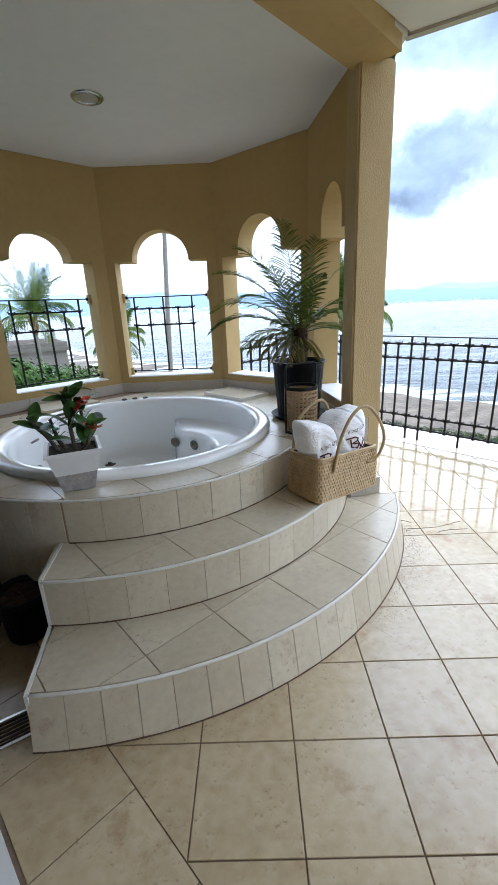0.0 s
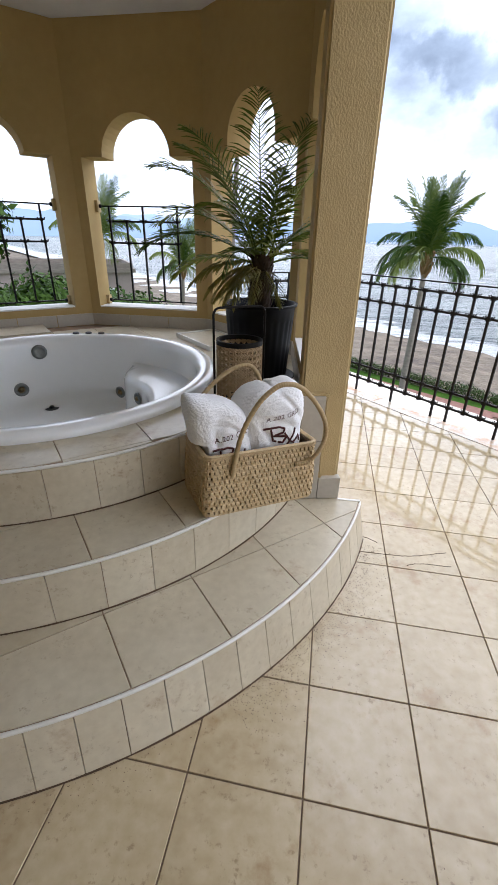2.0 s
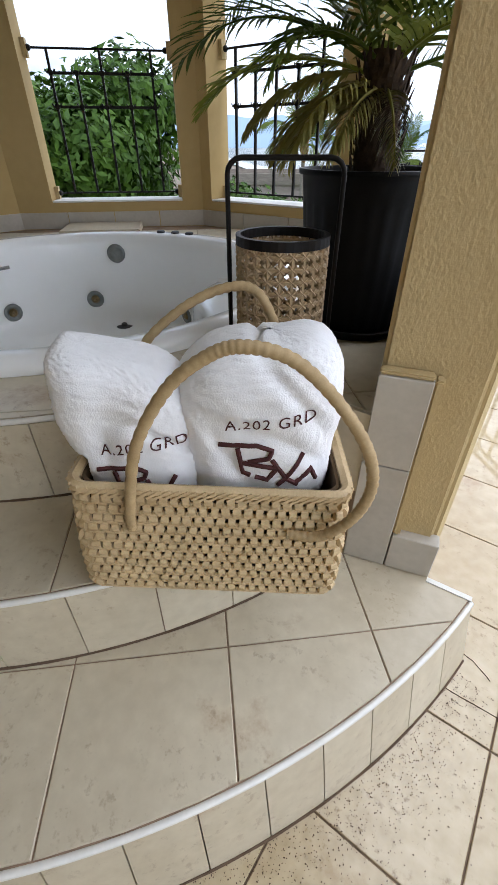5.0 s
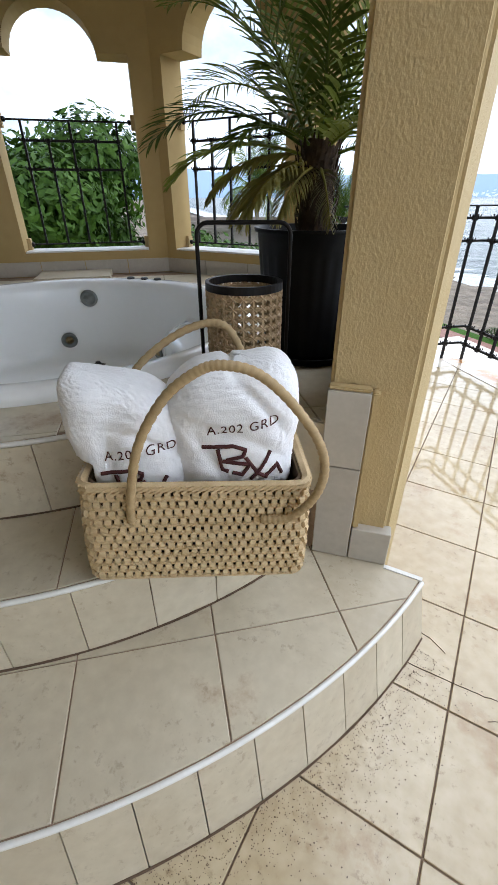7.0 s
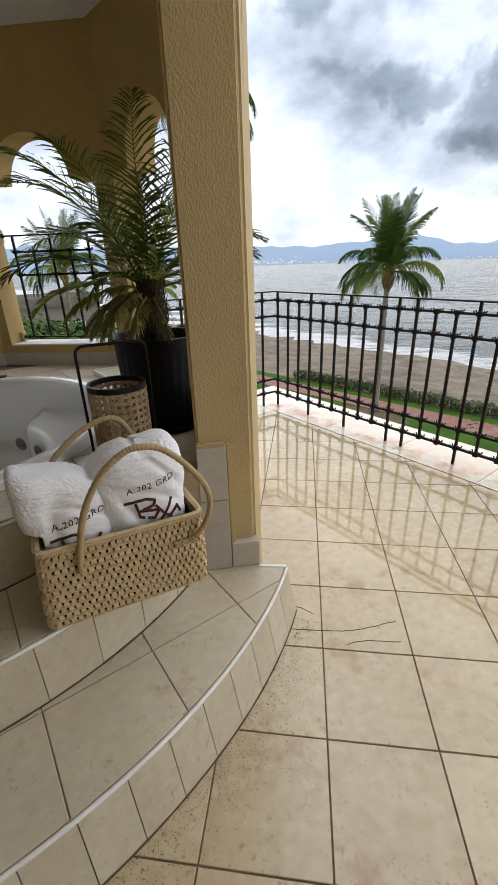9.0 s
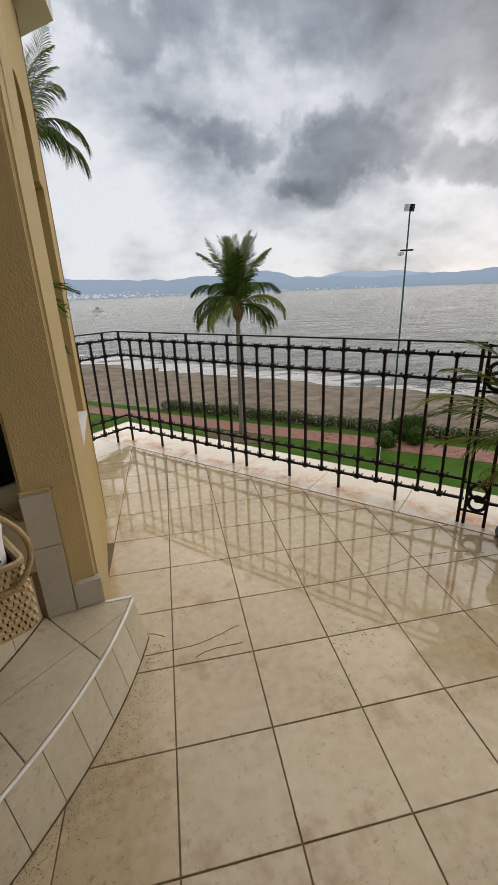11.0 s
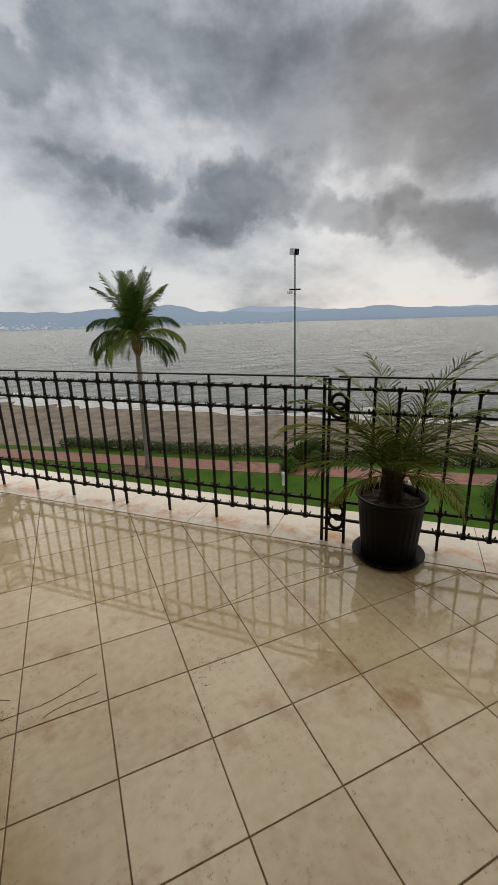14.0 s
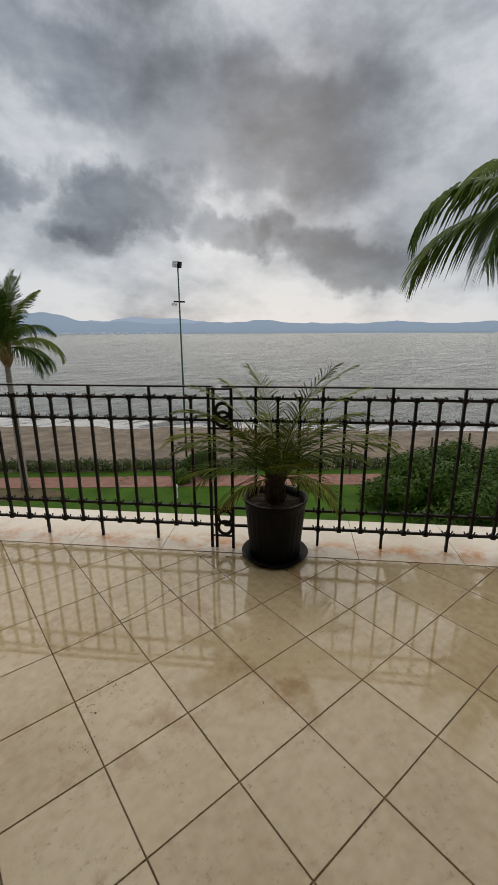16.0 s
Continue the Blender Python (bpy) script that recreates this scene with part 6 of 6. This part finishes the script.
# ---- tall floodlight mast, bollards, fence posts ----
mast = thing("lamp_post", "tall slim green floodlight mast on the beach front", "lamp post", pose(12.85, 21.3, GROUND))
bm = bmesh.new()
tube(bm, [(0, 0, 0), (0, 0, 3.5), (0, 0, 10.2)], [0.062, 0.05, 0.036], 10)
part("pole", bm, GREENPOLE, mast, smooth=True)
bm = bmesh.new()
tube(bm, [(-0.28, 0.1, 8.5), (0.28, -0.1, 8.5)], 0.04, 6)
part("crossarm", bm, IRON, mast)
bm = bmesh.new()
box(bm, (-0.36, -0.10, 8.28), (-0.18, 0.18, 8.42))
part("small_lamp", bm, WHITEPAINT, mast)
for x in (-0.14, 0.08):
    bm = bmesh.new()
    box(bm, (-0.085, -0.10, -0.15), (0.085, 0.12, 0.15), pose(x, 0, 10.3, 8, 0, 20))
    part("floodlight", bm, IRON if x > 0 else CHROME, mast, "boxy floodlight head")
for s, n in ((-2.5, 18.6), (2.7, 18.55), (12.5, 18.6)):
    p = PD * s + PN * n
    bl = thing("path_light", "short white bollard light on the lawn by path", "bollard light", pose(p.x, p.y, GROUND + 0.03), group="path lights")
    bm = bmesh.new()
    revolve(bm, [(0.07, 0.0), (0.06, 0.03), (0.055, 0.4), (0.075, 0.42), (0.075, 0.56), (0.05, 0.6), (0.0, 0.61)], 14)
    part("post", bm, WHITEPAINT, bl, smooth=True)
for x, y in ((17.6, 13.4), (19.6, 12.6), (22.0, 11.6), (24.5, 10.8)):
    fp = thing("fence_post", "weathered wooden post in the sand", "post", pose(x, y, ground_z(x, y) - 0.1), group="posts on the beach")
    bm = bmesh.new()
    tube(bm, [(0, 0, 0), (0.02, 0, 0.8), (0.03, 0, 1.7)], [0.06, 0.055, 0.05], 7)
    part("stake", bm, TRUNK, fp)


# ---- hedge, shrubs, tree ----
def leaf_cloud(bm, centre, radii, count, size, rnd, shell=0.55):
    """Leaves scattered through an uneven mass, denser near its outside."""
    c = Vector(centre)
    for _ in range(count):
        d = Vector((rnd.gauss(0, 1), rnd.gauss(0, 1), rnd.gauss(0, 1))).normalized()
        k = shell + (1 - shell) * rnd.random() ** 0.7
        bumpy = 1 + 0.30 * noise.noise(d * 2.2 + c * 0.3) + 0.16 * noise.noise(d * 6.0 + c)
        p = c + Vector((d.x * radii[0], d.y * radii[1], d.z * radii[2])) * k * bumpy
        q = (d + Vector((rnd.uniform(-0.8, 0.8), rnd.uniform(-0.8, 0.8), rnd.uniform(-0.3, 0.9)))).normalized()
        x = q.cross(Vector((rnd.uniform(-1, 1), rnd.uniform(-1, 1), rnd.uniform(-1, 1)))).normalized()
        y = q.cross(x)
        s = size * rnd.uniform(0.6, 1.3)
        v = [bm.verts.new(p + o) for o in (-x * s, y * s * 0.42 - x * s * 0.1, x * s, -y * s * 0.42 - x * s * 0.1)]
        bm.faces.new(v)


rnd = random.Random(5)
hedge = thing("hedge", "clipped low green hedge between lawn and beach", "hedge")
bm = bmesh.new()
for i in range(-26, 52):
    p = PD * (i * 0.55 - 2) + PN * (22.5 + 0.1 * math.sin(i))
    leaf_cloud(bm, (p.x, p.y, GROUND + 0.30 + 0.04 * math.sin(i * 1.7)), (0.48, 0.42, 0.33), 620, 0.05, rnd, 0.7)
tagged(part("foliage", bm, HEDGE, hedge), kind="stuff")
bm = bmesh.new()
for i in range(-26, 52):
    p = PD * (i * 0.55 - 2) + PN * 22.5
    tube(bm, [(p.x, p.y, GROUND - 0.05), (p.x + 0.05, p.y, GROUND + 0.5)], [0.05, 0.03], 5)
tagged(part("stems", bm, TRUNK, hedge), kind="stuff")


def shrub(centre, radii, lumps, count, size, seed, label):
    rnd = random.Random(seed)
    c = Vector(centre)
    s = thing("shrub", label, "shrub", pose(c.x, c.y, GROUND))
    bm = bmesh.new()
    for k in range(7):
        o = Vector((rnd.uniform(-0.5, 0.5) * radii[0], rnd.uniform(-0.5, 0.5) * radii[1], 0))
        tube(bm, [o * 0.4 + Vector((0, 0, -0.05)), o * 0.8 + Vector((0, 0, radii[2] * 0.5)), o + Vector((0, 0, radii[2] * 1.2))], [0.06, 0.04, 0.015], 5)
    part("branches", bm, TRUNK, s)
    bm = bmesh.new()
    for k in range(lumps):
        o = Vector((rnd.uniform(-1, 1) * radii[0], rnd.uniform(-1, 1) * radii[1], rnd.uniform(0.35, 1.0) * radii[2]))
        leaf_cloud(bm, o, (radii[0] * 0.42, radii[1] * 0.45, radii[2] * 0.5), count, size, rnd, 0.5)
    tagged(part("foliage", bm, LEAF, s), kind="stuff")


shrub((17.5, 8.6, 0), (2.5, 1.8, 1.05), 18, 1500, 0.085, 3, "bright green leafy shrub beside the brick path")
shrub((20.0, 8.2, 0), (3.2, 2.2, 1.4), 18, 1500, 0.09, 4, "bright green leafy shrub beside the brick path")
shrub((11.7, 17.9, 0), (1.3, 0.7, 0.9), 7, 900, 0.075, 6, "dark green shrub in front of the beach hedge")
shrub((-1.6, 17.5, 0), (1.6, 1.4, 1.2), 9, 1100, 0.085, 7, "green shrub on the lawn below the gazebo")

tr = thing("leafy_tree", "broad green leafy tree outside the gazebo windows", "tree", pose(-9.6, 8.2, GROUND))
rnd = random.Random(41)
bm = bmesh.new()
tube(bm, [(0, 0, -0.1), (0.1, 0.05, 2.2), (0.2, -0.1, 4.2), (0.1, 0.2, 6.0)], [0.30, 0.24, 0.20, 0.12], 9)
part("trunk", bm, TRUNK, tr)
bm = bmesh.new()
tube(bm, [(0.2, -0.1, 3.0), (1.6, 2.0, 4.0), (3.0, 4.2, 4.5), (4.1, 5.8, 4.5)], [0.14, 0.11, 0.07, 0.03], 7)
part("limb", bm, TRUNK, tr)
blobs = []
for k in range(15):
    a, h = k * 2.4, 3.2 + 4.2 * ((k * 0.37) % 1.0)
    e = Vector((math.cos(a) * (1.2 + 1.5 * ((k * 0.61) % 1.0)), math.sin(a) * (1.2 + 1.5 * ((k * 0.61) % 1.0)), h))
    bm = bmesh.new()
    tube(bm, [Vector((0.12, 0, 2.0 + 0.2 * k)), e * 0.55 + Vector((0, 0, 1.2)), e], [0.09, 0.06, 0.02], 6)
    part("limb", bm, TRUNK, tr)
    blobs.append(e)
bm = bmesh.new()
for e in blobs + [Vector((0.1, 0.2, 6.9)), Vector((1.2, 1.4, 6.0)), Vector((1.6, 2.0, 5.0)), Vector((-1.5, 0.3, 6.1)), Vector((1.9, 2.6, 4.0)), Vector((0.6, 0.6, 4.6)), Vector((0.2, 0.4, 5.6)), Vector((2.5, 3.5, 5.1)), Vector((3.3, 4.7, 4.7)), Vector((4.1, 5.8, 4.4))]:
    leaf_cloud(bm, e, (1.3, 1.3, 0.95), 5000, 0.10, rnd, 0.25)
tagged(part("crown", bm, LEAF, tr), kind="stuff")

# ---- house beside the beach ----
house = thing("house", "low greyish-pink stucco house with a flat roof near beach", "house", pose(-18.6, 30.5, GROUND, 0, 0, 32))
DUSKY = material("dusky_pink_stucco", (0.34, 0.27, 0.24), (0.42, 0.34, 0.30), 0.8, 0.9, 0.004, 12)
bm = bmesh.new()
box(bm, (-4.5, -3.0, -0.1), (4.5, 3.0, 4.6))
part("wall", bm, DUSKY, house)
bm = bmesh.new()
box(bm, (-4.75, -3.25, 4.6), (4.75, 3.25, 4.85))
box(bm, (-4.6, -3.1, 4.85), (4.6, -2.9, 5.2))
box(bm, (-4.6, 2.9, 4.85), (4.6, 3.1, 5.2))
box(bm, (-4.6, -2.9, 4.85), (-4.4, 2.9, 5.2))
box(bm, (4.4, -2.9, 4.85), (4.6, 2.9, 5.2))
part("roof", bm, COCOTRUNK, house, "flat grey roof with a parapet")
for x in (-2.6, 0.2, 2.8):
    bm = bmesh.new()
    box(bm, (x - 0.6, -3.05, 2.2), (x + 0.6, -2.98, 3.6))
    w_ = part("window", bm, WHITEPAINT, house)
    bm = bmesh.new()
    box(bm, (x - 0.5, -3.07, 2.3), (x + 0.5, -3.052, 3.5))
    part("pane", bm, DARKGLASS, w_, "dark glass pane")
